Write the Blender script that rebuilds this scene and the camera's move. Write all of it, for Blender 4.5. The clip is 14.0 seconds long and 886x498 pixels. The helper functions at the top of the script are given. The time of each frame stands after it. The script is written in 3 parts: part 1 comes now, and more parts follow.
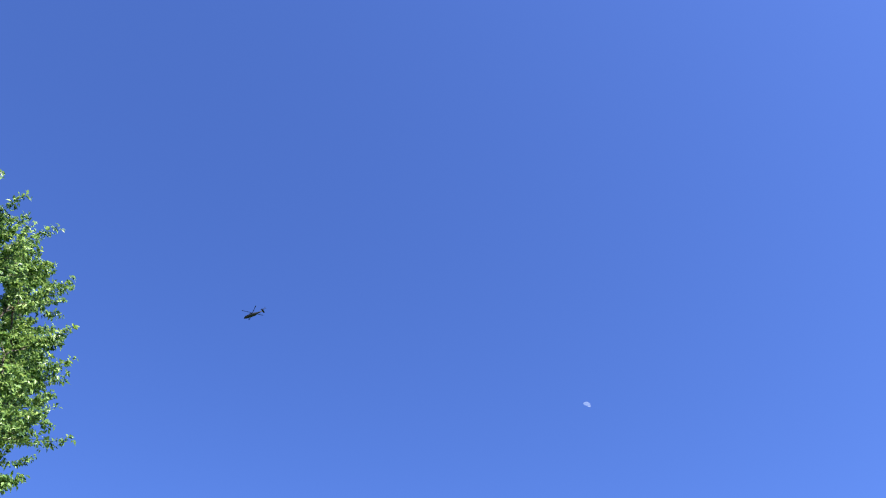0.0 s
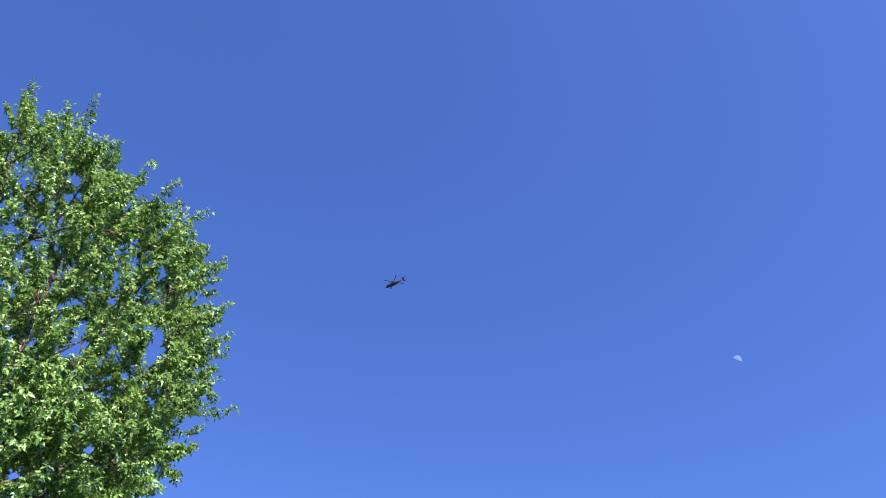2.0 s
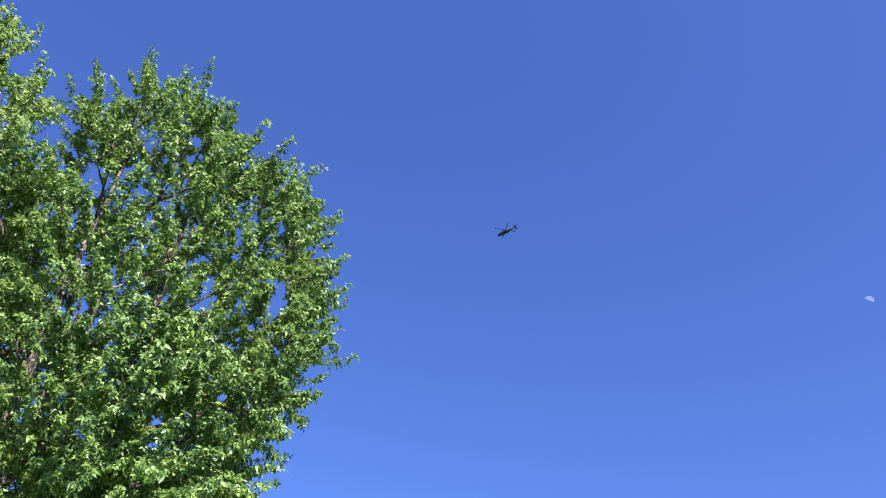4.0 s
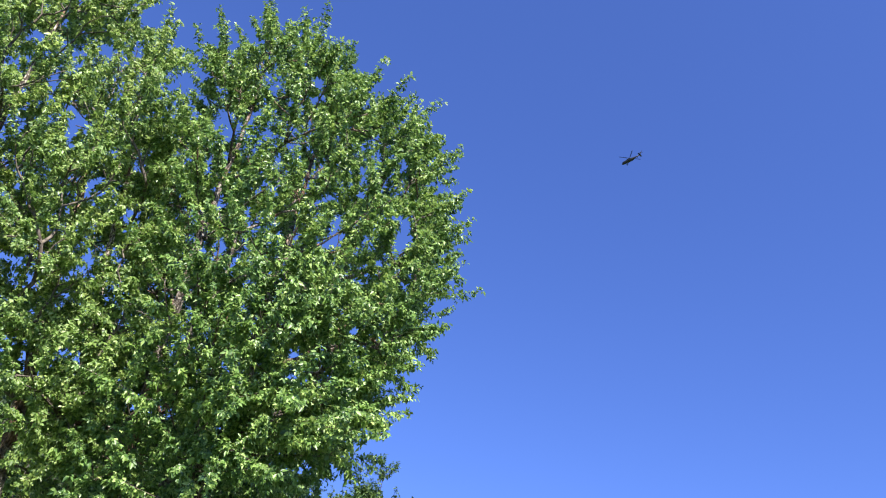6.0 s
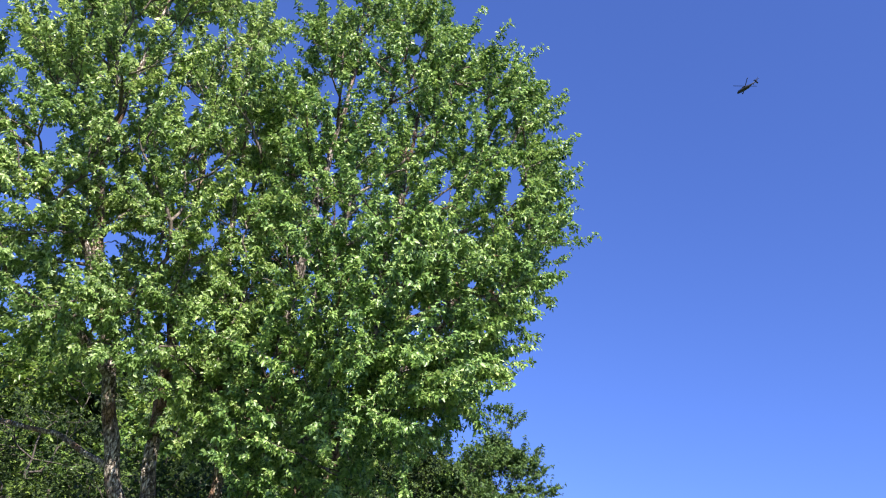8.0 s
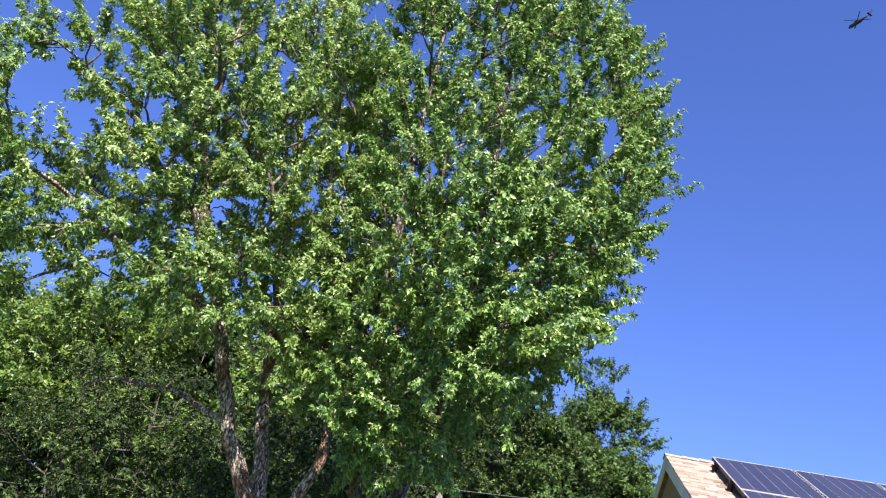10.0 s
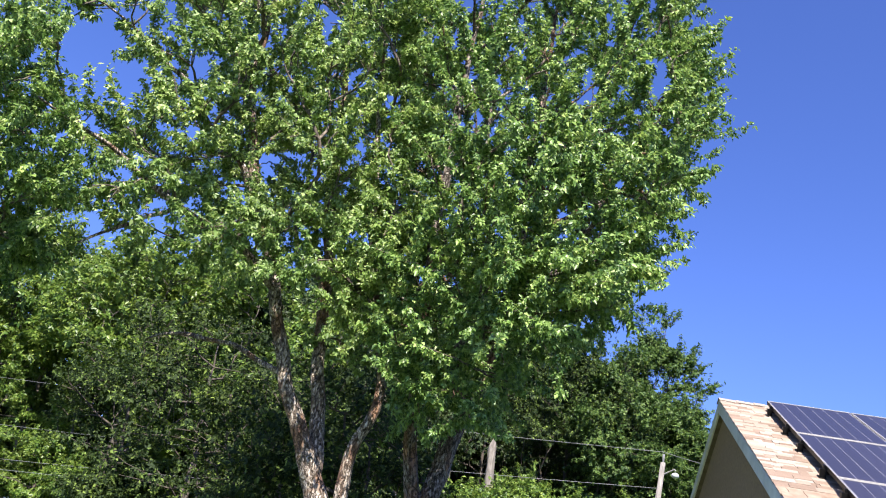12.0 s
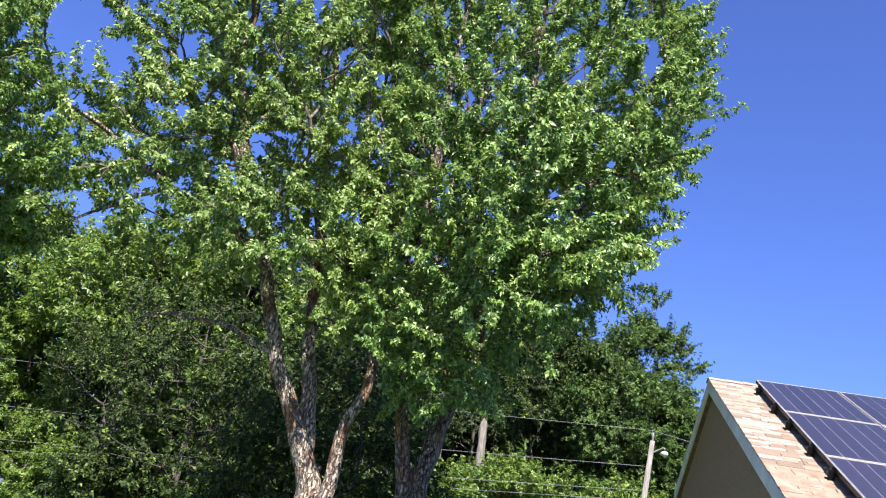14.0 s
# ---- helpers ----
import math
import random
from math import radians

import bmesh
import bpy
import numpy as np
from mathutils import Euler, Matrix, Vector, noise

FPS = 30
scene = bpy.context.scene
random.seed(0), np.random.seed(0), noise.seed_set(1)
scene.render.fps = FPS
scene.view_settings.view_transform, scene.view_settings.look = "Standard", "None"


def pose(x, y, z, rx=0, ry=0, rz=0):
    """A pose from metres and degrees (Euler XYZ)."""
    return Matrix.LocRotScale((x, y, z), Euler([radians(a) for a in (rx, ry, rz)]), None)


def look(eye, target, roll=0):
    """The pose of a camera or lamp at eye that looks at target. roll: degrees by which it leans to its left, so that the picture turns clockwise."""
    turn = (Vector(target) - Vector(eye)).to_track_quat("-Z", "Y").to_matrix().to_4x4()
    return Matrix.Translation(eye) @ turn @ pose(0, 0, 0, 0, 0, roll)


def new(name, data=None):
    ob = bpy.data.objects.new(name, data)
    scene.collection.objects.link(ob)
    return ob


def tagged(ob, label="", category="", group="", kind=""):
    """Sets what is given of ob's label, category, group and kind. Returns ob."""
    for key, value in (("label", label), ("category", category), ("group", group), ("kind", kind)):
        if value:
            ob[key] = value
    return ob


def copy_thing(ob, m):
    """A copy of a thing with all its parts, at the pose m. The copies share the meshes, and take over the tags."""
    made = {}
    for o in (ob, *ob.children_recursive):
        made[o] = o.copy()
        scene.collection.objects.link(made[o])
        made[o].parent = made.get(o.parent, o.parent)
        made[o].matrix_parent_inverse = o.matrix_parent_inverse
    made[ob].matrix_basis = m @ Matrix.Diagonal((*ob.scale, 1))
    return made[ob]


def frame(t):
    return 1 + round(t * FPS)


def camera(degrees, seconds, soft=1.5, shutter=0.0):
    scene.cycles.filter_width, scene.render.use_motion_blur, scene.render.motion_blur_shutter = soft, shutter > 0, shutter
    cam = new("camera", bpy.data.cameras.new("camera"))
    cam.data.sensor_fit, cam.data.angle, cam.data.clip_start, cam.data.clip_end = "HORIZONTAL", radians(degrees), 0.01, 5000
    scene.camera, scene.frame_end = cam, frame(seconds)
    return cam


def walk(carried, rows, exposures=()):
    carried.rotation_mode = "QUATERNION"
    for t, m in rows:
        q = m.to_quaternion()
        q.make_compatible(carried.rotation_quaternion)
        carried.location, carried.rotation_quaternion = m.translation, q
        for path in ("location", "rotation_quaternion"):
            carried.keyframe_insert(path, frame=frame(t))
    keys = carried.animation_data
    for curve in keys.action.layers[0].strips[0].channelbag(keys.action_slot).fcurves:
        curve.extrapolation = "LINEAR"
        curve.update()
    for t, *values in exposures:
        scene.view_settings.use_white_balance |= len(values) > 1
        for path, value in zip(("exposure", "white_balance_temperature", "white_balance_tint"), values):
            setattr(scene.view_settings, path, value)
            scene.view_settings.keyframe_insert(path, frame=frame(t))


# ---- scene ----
EYE = Vector((0.0, 0.0, 1.6))


def polar(az, el, d):
    """A place by compass angle (0 is +y, clockwise), height angle and level distance from the standing point."""
    a = radians(az)
    return Vector((d * math.sin(a), d * math.cos(a), EYE.z + d * math.tan(radians(el))))


# seconds, compass angle, height angle, roll: a person standing still who turns and tilts the camera
TURNS = [
    (0, 48.63, 45.97, -4.16),
    (0.5, 44.84, 45.27, -2.55),
    (1, 41.59, 44.68, -1.07),
    (1.5, 38.44, 44.24, 0.40),
    (2, 35.77, 43.69, 1.37),
    (2.5, 33.37, 43.03, 2.54),
    (3, 30.91, 42.06, 3.85),
    (5.5, 19.02, 35.67, 8.89),
    (6, 16.65, 34.16, 9.93),
    (6.5, 14.06, 32.73, 10.43),
    (7, 11.62, 31.61, 10.43),
    (7.5, 9.81, 30.73, 10.13),
    (8, 8.49, 29.65, 10.02),
    (10.5, 0.13, 24.69, 11.71),
    (11, -1.18, 23.82, 11.66),
    (11.5, -1.21, 22.65, 10.99),
    (12, -0.88, 21.64, 11.05),
    (12.5, -0.83, 21.46, 11.61),
    (13, -0.85, 21.71, 11.96),
    (13.5, -0.77, 21.25, 11.66),
    (14, 0.00, 20.42, 10.78)
]
cam = camera(54.88, 14.0, soft=1.1)
walk(cam, [(t, look(EYE, polar(az, el, 10.0), roll)) for t, az, el, roll in TURNS],
     exposures=[(0, 1.53, 6420, 9), (3.0, 1.45, 6450, 10), (8.0, 1.5, 6600, 13), (10.5, 1.53, 6650, 15), (14, 1.53, 6650, 15)])

# ---- light ----
SUN_AZ, SUN_EL = 179.0, 49.0
world = bpy.data.worlds.new("sky")
scene.world = world
world.use_nodes = True
wn = world.node_tree
sky = wn.nodes.new("ShaderNodeTexSky")
sky.sky_type = "NISHITA"
sky.sun_disc = False
sky.sun_elevation = radians(SUN_EL)
sky.sun_rotation = radians(SUN_AZ)
sky.altitude, sky.air_density, sky.dust_density, sky.ozone_density = 0, 1.0, 1.2, 2.5
wn.nodes["Background"].inputs["Strength"].default_value = 0.0535
deep = wn.nodes.new("ShaderNodeMix")  # a deep blue, clear sky
deep.data_type, deep.blend_type = "RGBA", "MULTIPLY"
deep.inputs[0].default_value, deep.inputs[7].default_value = 1.0, (0.7, 0.92, 1.68, 1)
wn.links.new(sky.outputs["Color"], deep.inputs[6])
wn.links.new(deep.outputs[2], wn.nodes["Background"].inputs["Color"])
lamp = bpy.data.lights.new("sun", "SUN")
lamp.energy, lamp.angle, lamp.color = 5.0, radians(0.53), (1.0, 0.95, 0.86)
sun = new("sun", lamp)
sun.matrix_world = look(polar(SUN_AZ, SUN_EL, 60.0), EYE)
scene.view_settings.exposure = 1.45


# ---- materials ----
def material(name, rough=0.7, metal=0.0):
    m = bpy.data.materials.new(name)
    m.use_nodes = True
    b = m.node_tree.nodes["Principled BSDF"]
    b.inputs["Roughness"].default_value, b.inputs["Metallic"].default_value = rough, metal
    return m, m.node_tree, b


def ramp(nt, fac, stops):
    r = nt.nodes.new("ShaderNodeValToRGB")
    while len(r.color_ramp.elements) < len(stops):
        r.color_ramp.elements.new(0.5)
    for e, (at, c) in zip(r.color_ramp.elements, stops):
        e.position, e.color = at, (*c, 1)
    nt.links.new(fac, r.inputs["Fac"])
    return r.outputs["Color"]


def noise_node(nt, scale, detail=4.0, coords="Object", stretch=(1, 1, 1)):
    tc, mp, n = (nt.nodes.new(k) for k in ("ShaderNodeTexCoord", "ShaderNodeMapping", "ShaderNodeTexNoise"))
    mp.inputs["Scale"].default_value = stretch
    n.inputs["Scale"].default_value, n.inputs["Detail"].default_value = scale, detail
    nt.links.new(tc.outputs[coords], mp.inputs["Vector"])
    nt.links.new(mp.outputs["Vector"], n.inputs["Vector"])
    return n.outputs["Fac"]


def mix_colour(nt, a, b, fac, mode="MIX"):
    n = nt.nodes.new("ShaderNodeMix")
    n.data_type, n.blend_type = "RGBA", mode
    nt.links.new(a, n.inputs[6])
    nt.links.new(b, n.inputs[7])
    if isinstance(fac, float):
        n.inputs[0].default_value = fac
    else:
        nt.links.new(fac, n.inputs[0])
    return n.outputs[2]


def bump(nt, b, height, strength, distance=0.01):
    n = nt.nodes.new("ShaderNodeBump")
    n.inputs["Strength"].default_value, n.inputs["Distance"].default_value = strength, distance
    nt.links.new(height, n.inputs["Height"])
    nt.links.new(n.outputs["Normal"], b.inputs["Normal"])


def grained(name, stops, scale, rough=0.75, metal=0.0, stretch=(1, 1, 1), relief=0.4, distance=0.01):
    """Colour that varies at two scales, with relief from the fine one."""
    m, nt, b = material(name, rough, metal)
    big, fine = noise_node(nt, scale * 0.17, 3, stretch=stretch), noise_node(nt, scale, 6, stretch=stretch)
    c = mix_colour(nt, ramp(nt, fine, stops), ramp(nt, big, [(0.3, (0.72, 0.72, 0.72)), (0.7, (1.0, 1.0, 1.0))]), 1.0, "MULTIPLY")
    nt.links.new(c, b.inputs["Base Color"])
    bump(nt, b, fine, relief, distance)
    return m


def pieces(name, stops, rough=0.8, grain=60.0, relief=0.3):
    """Colour that differs from piece to piece."""
    m, nt, b = material(name, rough)
    oi = nt.nodes.new("ShaderNodeObjectInfo")
    fine = noise_node(nt, grain, 5)
    c = mix_colour(nt, ramp(nt, oi.outputs["Random"], stops), ramp(nt, fine, [(0.25, (0.62, 0.62, 0.62)), (0.75, (1.0, 1.0, 1.0))]), 1.0, "MULTIPLY")
    nt.links.new(c, b.inputs["Base Color"])
    bump(nt, b, fine, relief, 0.004)
    return m


def foliage(name, stops, through_light=0.32, gloss=0.38):
    """Leaves: each of its own green, thin enough for light to pass."""
    m, nt, b = material(name, gloss)
    geo = nt.nodes.new("ShaderNodeNewGeometry")
    patch = noise_node(nt, 0.7, 2)
    per_leaf = ramp(nt, geo.outputs["Random Per Island"], stops)
    c = mix_colour(nt, per_leaf, ramp(nt, patch, [(0.35, (0.78, 0.88, 0.82)), (0.65, (1.04, 1.05, 0.9))]), 1.0, "MULTIPLY")
    nt.links.new(c, b.inputs["Base Color"])
    b.inputs["Specular IOR Level"].default_value = 0.36
    tr, mx = nt.nodes.new("ShaderNodeBsdfTranslucent"), nt.nodes.new("ShaderNodeMixShader")
    hue = nt.nodes.new("ShaderNodeHueSaturation")
    hue.inputs["Hue"].default_value, hue.inputs["Value"].default_value = 0.488, 1.5
    nt.links.new(c, hue.inputs["Color"])
    nt.links.new(hue.outputs["Color"], tr.inputs["Color"])
    mx.inputs["Fac"].default_value = through_light
    nt.links.new(b.outputs["BSDF"], mx.inputs[1])
    nt.links.new(tr.outputs["BSDF"], mx.inputs[2])
    nt.links.new(mx.outputs["Shader"], nt.nodes["Material Output"].inputs["Surface"])
    return m


def furrowed(name, tone=1.0):
    """Old maple bark: pale grey plates between dark upright cracks, with patches of reddish inner bark."""
    m, nt, b = material(name, 0.92)
    tc, mp, wobble, add, vor = (nt.nodes.new(k) for k in ("ShaderNodeTexCoord", "ShaderNodeMapping", "ShaderNodeTexNoise", "ShaderNodeVectorMath", "ShaderNodeTexVoronoi"))
    mp.inputs["Scale"].default_value = (1, 1, 0.2)
    wobble.inputs["Scale"].default_value, wobble.inputs["Detail"].default_value = 9.0, 4
    scaled = nt.nodes.new("ShaderNodeVectorMath")
    scaled.operation, scaled.inputs[3].default_value = "SCALE", 0.14
    vor.feature, vor.inputs["Scale"].default_value = "DISTANCE_TO_EDGE", 17.0
    nt.links.new(tc.outputs["Object"], mp.inputs["Vector"])
    nt.links.new(tc.outputs["Object"], wobble.inputs["Vector"])
    nt.links.new(wobble.outputs["Color"], scaled.inputs[0])
    nt.links.new(mp.outputs["Vector"], add.inputs[0])
    nt.links.new(scaled.outputs[0], add.inputs[1])
    nt.links.new(add.outputs[0], vor.inputs["Vector"])
    crack = ramp(nt, vor.outputs["Distance"], [(0.0, (0.0, 0.0, 0.0)), (0.13, (1.0, 1.0, 1.0))])
    plates = ramp(nt, noise_node(nt, 30.0, 6, stretch=(1, 1, 0.4)), [(0.38, (0.09 * tone, 0.07 * tone, 0.052 * tone)), (0.5, (0.3 * tone, 0.25 * tone, 0.2 * tone)), (0.6, (0.56 * tone, 0.5 * tone, 0.42 * tone))])
    inner = ramp(nt, noise_node(nt, 14.0, 4, stretch=(1, 1, 0.5)), [(0.35, (0.11, 0.06, 0.04)), (0.65, (0.3, 0.18, 0.11))])
    patch = ramp(nt, noise_node(nt, 2.6, 3, stretch=(1, 1, 0.6)), [(0.5, (0.0, 0.0, 0.0)), (0.62, (1.0, 1.0, 1.0))])
    skin = mix_colour(nt, plates, inner, patch)
    deep_crack = ramp(nt, crack, [(0.0, (0.3, 0.26, 0.23)), (1.0, (1.0, 1.0, 1.0))])
    nt.links.new(mix_colour(nt, skin, deep_crack, 1.0, "MULTIPLY"), b.inputs["Base Color"])
    bump(nt, b, crack, 0.9, 0.05)
    return m


BARK = furrowed("bark")
# Browner bark whose halved tone also paints in the crown's shade.
SHADED_BROWN_BARK = furrowed("shaded_brown_bark", 0.5)
LIMB_BARK = grained("limb_bark", [(0.32, (0.04, 0.032, 0.025)), (0.68, (0.2, 0.165, 0.13))], 20.0, 0.9, stretch=(1, 1, 0.5))
WOODS_BARK = grained("woods_bark", [(0.3, (0.035, 0.028, 0.022)), (0.7, (0.13, 0.11, 0.09))], 8.0, 0.9, stretch=(1, 1, 0.2))
TWIG = grained("twig_bark", [(0.3, (0.09, 0.07, 0.045)), (0.7, (0.26, 0.21, 0.15))], 14.0, 0.85)
DEAD_WOOD = grained("dead_wood", [(0.3, (0.09, 0.08, 0.065)), (0.7, (0.26, 0.235, 0.2))], 8.0, 0.9, stretch=(1, 1, 0.2), relief=0.8, distance=0.03)
LEAF_MAPLE = foliage("maple_leaf", through_light=0.31, stops=[(0.0, (0.036, 0.082, 0.02)), (0.45, (0.132, 0.23, 0.056)), (0.8, (0.24, 0.35, 0.1)), (1.0, (0.385, 0.485, 0.18))])
LEAF_PALE = foliage("pale_maple_leaf", through_light=0.4, stops=[(0.0, (0.052, 0.1, 0.028)), (0.42, (0.168, 0.262, 0.068)), (0.78, (0.295, 0.395, 0.13)), (1.0, (0.44, 0.52, 0.23))])
LEAF_WOODS = foliage("woods_leaf", [(0.0, (0.034, 0.078, 0.015)), (0.6, (0.1, 0.162, 0.028)), (1.0, (0.2, 0.268, 0.056))], 0.36, 0.55)
# Shade with a few bright sun dapples is painted into these greens.
LEAF_SHADE = foliage("painted_shade_leaf", [(0.0, (0.012, 0.028, 0.006)), (0.6, (0.029, 0.053, 0.011)), (0.88, (0.08, 0.125, 0.022)), (1.0, (0.2, 0.28, 0.06))], 0.28, 0.75)
LEAF_EDGE = foliage("wood_edge_leaf", [(0.0, (0.022, 0.054, 0.014)), (0.6, (0.072, 0.13, 0.03)), (1.0, (0.15, 0.225, 0.054))], 0.32, 0.55)
# The wood's deep shade is put into these leaf greens.
LEAF_DEEP_SHADE = foliage("deep_shade_leaf", [(0.0, (0.012, 0.028, 0.008)), (0.6, (0.027, 0.052, 0.013)), (1.0, (0.06, 0.09, 0.024))], 0.25, 0.6)
LEAF_SHRUB = foliage("shrub_leaf", [(0.0, (0.05, 0.105, 0.02)), (0.6, (0.12, 0.19, 0.034)), (1.0, (0.22, 0.285, 0.066))])
GRASS = grained("grass_ground", [(0.3, (0.03, 0.06, 0.012)), (0.7, (0.08, 0.12, 0.03))], 6.0, 0.95)
SHINGLE = pieces("shingle", [(0.0, (0.18, 0.125, 0.088)), (0.3, (0.235, 0.172, 0.126)), (0.6, (0.295, 0.235, 0.18)), (1.0, (0.36, 0.315, 0.265))], 0.9, 90.0, 0.5)
SHINGLE_CAP = pieces("cap_shingle", [(0.0, (0.3, 0.23, 0.18)), (1.0, (0.38, 0.32, 0.27))], 0.9, 90.0, 0.5)
SHINGLE_REST = grained("shingle_field", [(0.3, (0.18, 0.12, 0.08)), (0.7, (0.3, 0.24, 0.18))], 7.0, 0.9)
TRIM = grained("trim_paint", [(0.3, (0.74, 0.72, 0.66)), (0.7, (0.84, 0.82, 0.76))], 12.0, 0.6, relief=0.1)
SIDING = pieces("siding_paint", [(0.0, (0.35, 0.22, 0.13)), (1.0, (0.365, 0.23, 0.137))], 0.7, 30.0, 0.15)
ALU = grained("aluminium", [(0.3, (0.34, 0.33, 0.3)), (0.7, (0.42, 0.41, 0.37))], 20.0, 0.55, 0.25, relief=0.05)
# Black metal parts, and the painted shade on the panel frame sides.
BLACK_METAL_AND_SHADE = grained("black_metal_and_shade", [(0.3, (0.008, 0.008, 0.009)), (0.7, (0.018, 0.018, 0.019))], 20.0, 0.5, 0.6, relief=0.1)
BACKSHEET = grained("backsheet", [(0.3, (0.22, 0.22, 0.25)), (0.7, (0.28, 0.28, 0.32))], 20.0, 0.35, relief=0.0)
POLE_WOOD = grained("pole_wood", [(0.3, (0.13, 0.12, 0.105)), (0.7, (0.33, 0.31, 0.28))], 18.0, 0.9, stretch=(1, 1, 0.1))
WIRE = grained("wire", [(0.3, (0.16, 0.17, 0.17)), (0.7, (0.27, 0.27, 0.27))], 3.0, 0.5, relief=0.0)
WHITE_GLASS = grained("lamp_glass", [(0.3, (0.5, 0.5, 0.5)), (0.7, (0.6, 0.6, 0.6))], 8.0, 0.3, relief=0.0)
ARMY = grained("army_paint", [(0.3, (0.006, 0.007, 0.007)), (0.7, (0.013, 0.014, 0.013))], 0.8, 0.6, relief=0.0)
DARK_GLASS, _, _b = material("dark_glass", 0.1)
_b.inputs["Base Color"].default_value = (0.01, 0.012, 0.015, 1)

CELL, _nt, _b = material("solar_cell", 0.3)
_b.inputs["Specular IOR Level"].default_value = 0.24
_oi = _nt.nodes.new("ShaderNodeObjectInfo")
_grain = noise_node(_nt, 24.0, 3)
_nt.links.new(mix_colour(_nt, ramp(_nt, _oi.outputs["Random"], [(0.0, (0.026, 0.026, 0.041)), (1.0, (0.034, 0.033, 0.05))]),
                         ramp(_nt, _grain, [(0.3, (0.75, 0.75, 0.8)), (0.7, (1, 1, 1))]), 1.0, "MULTIPLY"), _b.inputs["Base Color"])

MOONLIGHT = bpy.data.materials.new("moon_surface")
MOONLIGHT.use_nodes = True
_nt = MOONLIGHT.node_tree
_e = _nt.nodes.new("ShaderNodeEmission")
_nt.links.new(ramp(_nt, noise_node(_nt, 0.09, 3), [(0.35, (0.1, 0.145, 0.32)), (0.65, (0.17, 0.215, 0.35))]), _e.inputs["Color"])
_nt.links.new(_e.outputs["Emission"], _nt.nodes["Material Output"].inputs["Surface"])


# ---- mesh helpers ----
def np_mesh(name, verts, tris, mat, smooth=False):
    me = bpy.data.meshes.new(name)
    v, t = np.asarray(verts, np.float32), np.asarray(tris, np.int32)
    me.vertices.add(len(v))
    me.vertices.foreach_set("co", v.ravel())
    me.loops.add(t.size)
    me.loops.foreach_set("vertex_index", t.ravel())
    me.polygons.add(len(t))
    me.polygons.foreach_set("loop_start", np.arange(len(t), dtype=np.int32) * t.shape[1])
    if smooth:
        me.polygons.foreach_set("use_smooth", np.ones(len(t), bool))
    me.update(calc_edges=True)
    me.materials.append(mat)
    return me


def child(ob, parent, label=""):
    ob.parent = parent
    return tagged(ob, label) if label else ob


def part(name, bm, mat, parent, label="", smooth=False):
    me = bpy.data.meshes.new(name)
    bmesh.ops.recalc_face_normals(bm, faces=bm.faces)
    bm.to_mesh(me)
    bm.free()
    if smooth:
        me.polygons.foreach_set("use_smooth", [True] * len(me.polygons))
    me.materials.append(mat)
    return child(new(name, me), parent, label)


def box(bm, x0, x1, y0, y1, z0, z1, m=Matrix()):
    c = Matrix.Translation(((x0 + x1) / 2, (y0 + y1) / 2, (z0 + z1) / 2)) @ Matrix.Diagonal((x1 - x0, y1 - y0, z1 - z0, 1))
    return bmesh.ops.create_cube(bm, size=1, matrix=m @ c)["verts"]


def bevelled(bm, width):
    bmesh.ops.bevel(bm, geom=list(bm.edges), offset=width, segments=1, affect="EDGES")
    return bm


def tube(bm, points, radii, sides=8):
    """A tube along a line of points, with a radius at each."""
    rings = []
    for i, p in enumerate(points):
        a = Vector(points[min(i + 1, len(points) - 1)]) - Vector(points[max(i - 1, 0)])
        q = a.to_track_quat("Z", "Y")
        rings.append([bm.verts.new(Vector(p) + q @ Vector((radii[i] * math.cos(k * math.tau / sides), radii[i] * math.sin(k * math.tau / sides), 0))) for k in range(sides)])
    for a, b in zip(rings, rings[1:]):
        for k in range(sides):
            bm.faces.new((a[k], a[(k + 1) % sides], b[(k + 1) % sides], b[k]))
    bm.faces.new(rings[0][::-1])
    bm.faces.new(rings[-1])
    return bm


def unit(v):
    return v / np.maximum(np.linalg.norm(v, axis=-1, keepdims=True), 1e-9)


# ---- trees ----
def tube_field(p0, p1, r0, r1, sides):
    """Many short tubes at once, from p0 to p1."""
    a = unit(p1 - p0)
    ref = np.where(np.abs(a[:, 2:3]) > 0.9, np.array([[1.0, 0, 0]]), np.array([[0, 0, 1.0]]))
    s = unit(np.cross(a, ref))
    t = np.cross(a, s)
    ang = np.arange(sides) * math.tau / sides
    circle = np.cos(ang)[None, :, None] * s[:, None] + np.sin(ang)[None, :, None] * t[:, None]
    lo, hi = p0[:, None] + circle * r0[:, None, None], p1[:, None] + circle * r1[:, None, None]
    verts = np.concatenate([lo, hi], 1).reshape(-1, 3)
    k = np.arange(sides)
    quad = np.stack([k, (k + 1) % sides, (k + 1) % sides + sides, k + sides], 1)
    faces = (np.arange(len(p0))[:, None, None] * 2 * sides + quad[None]).reshape(-1, 4)
    return verts, faces


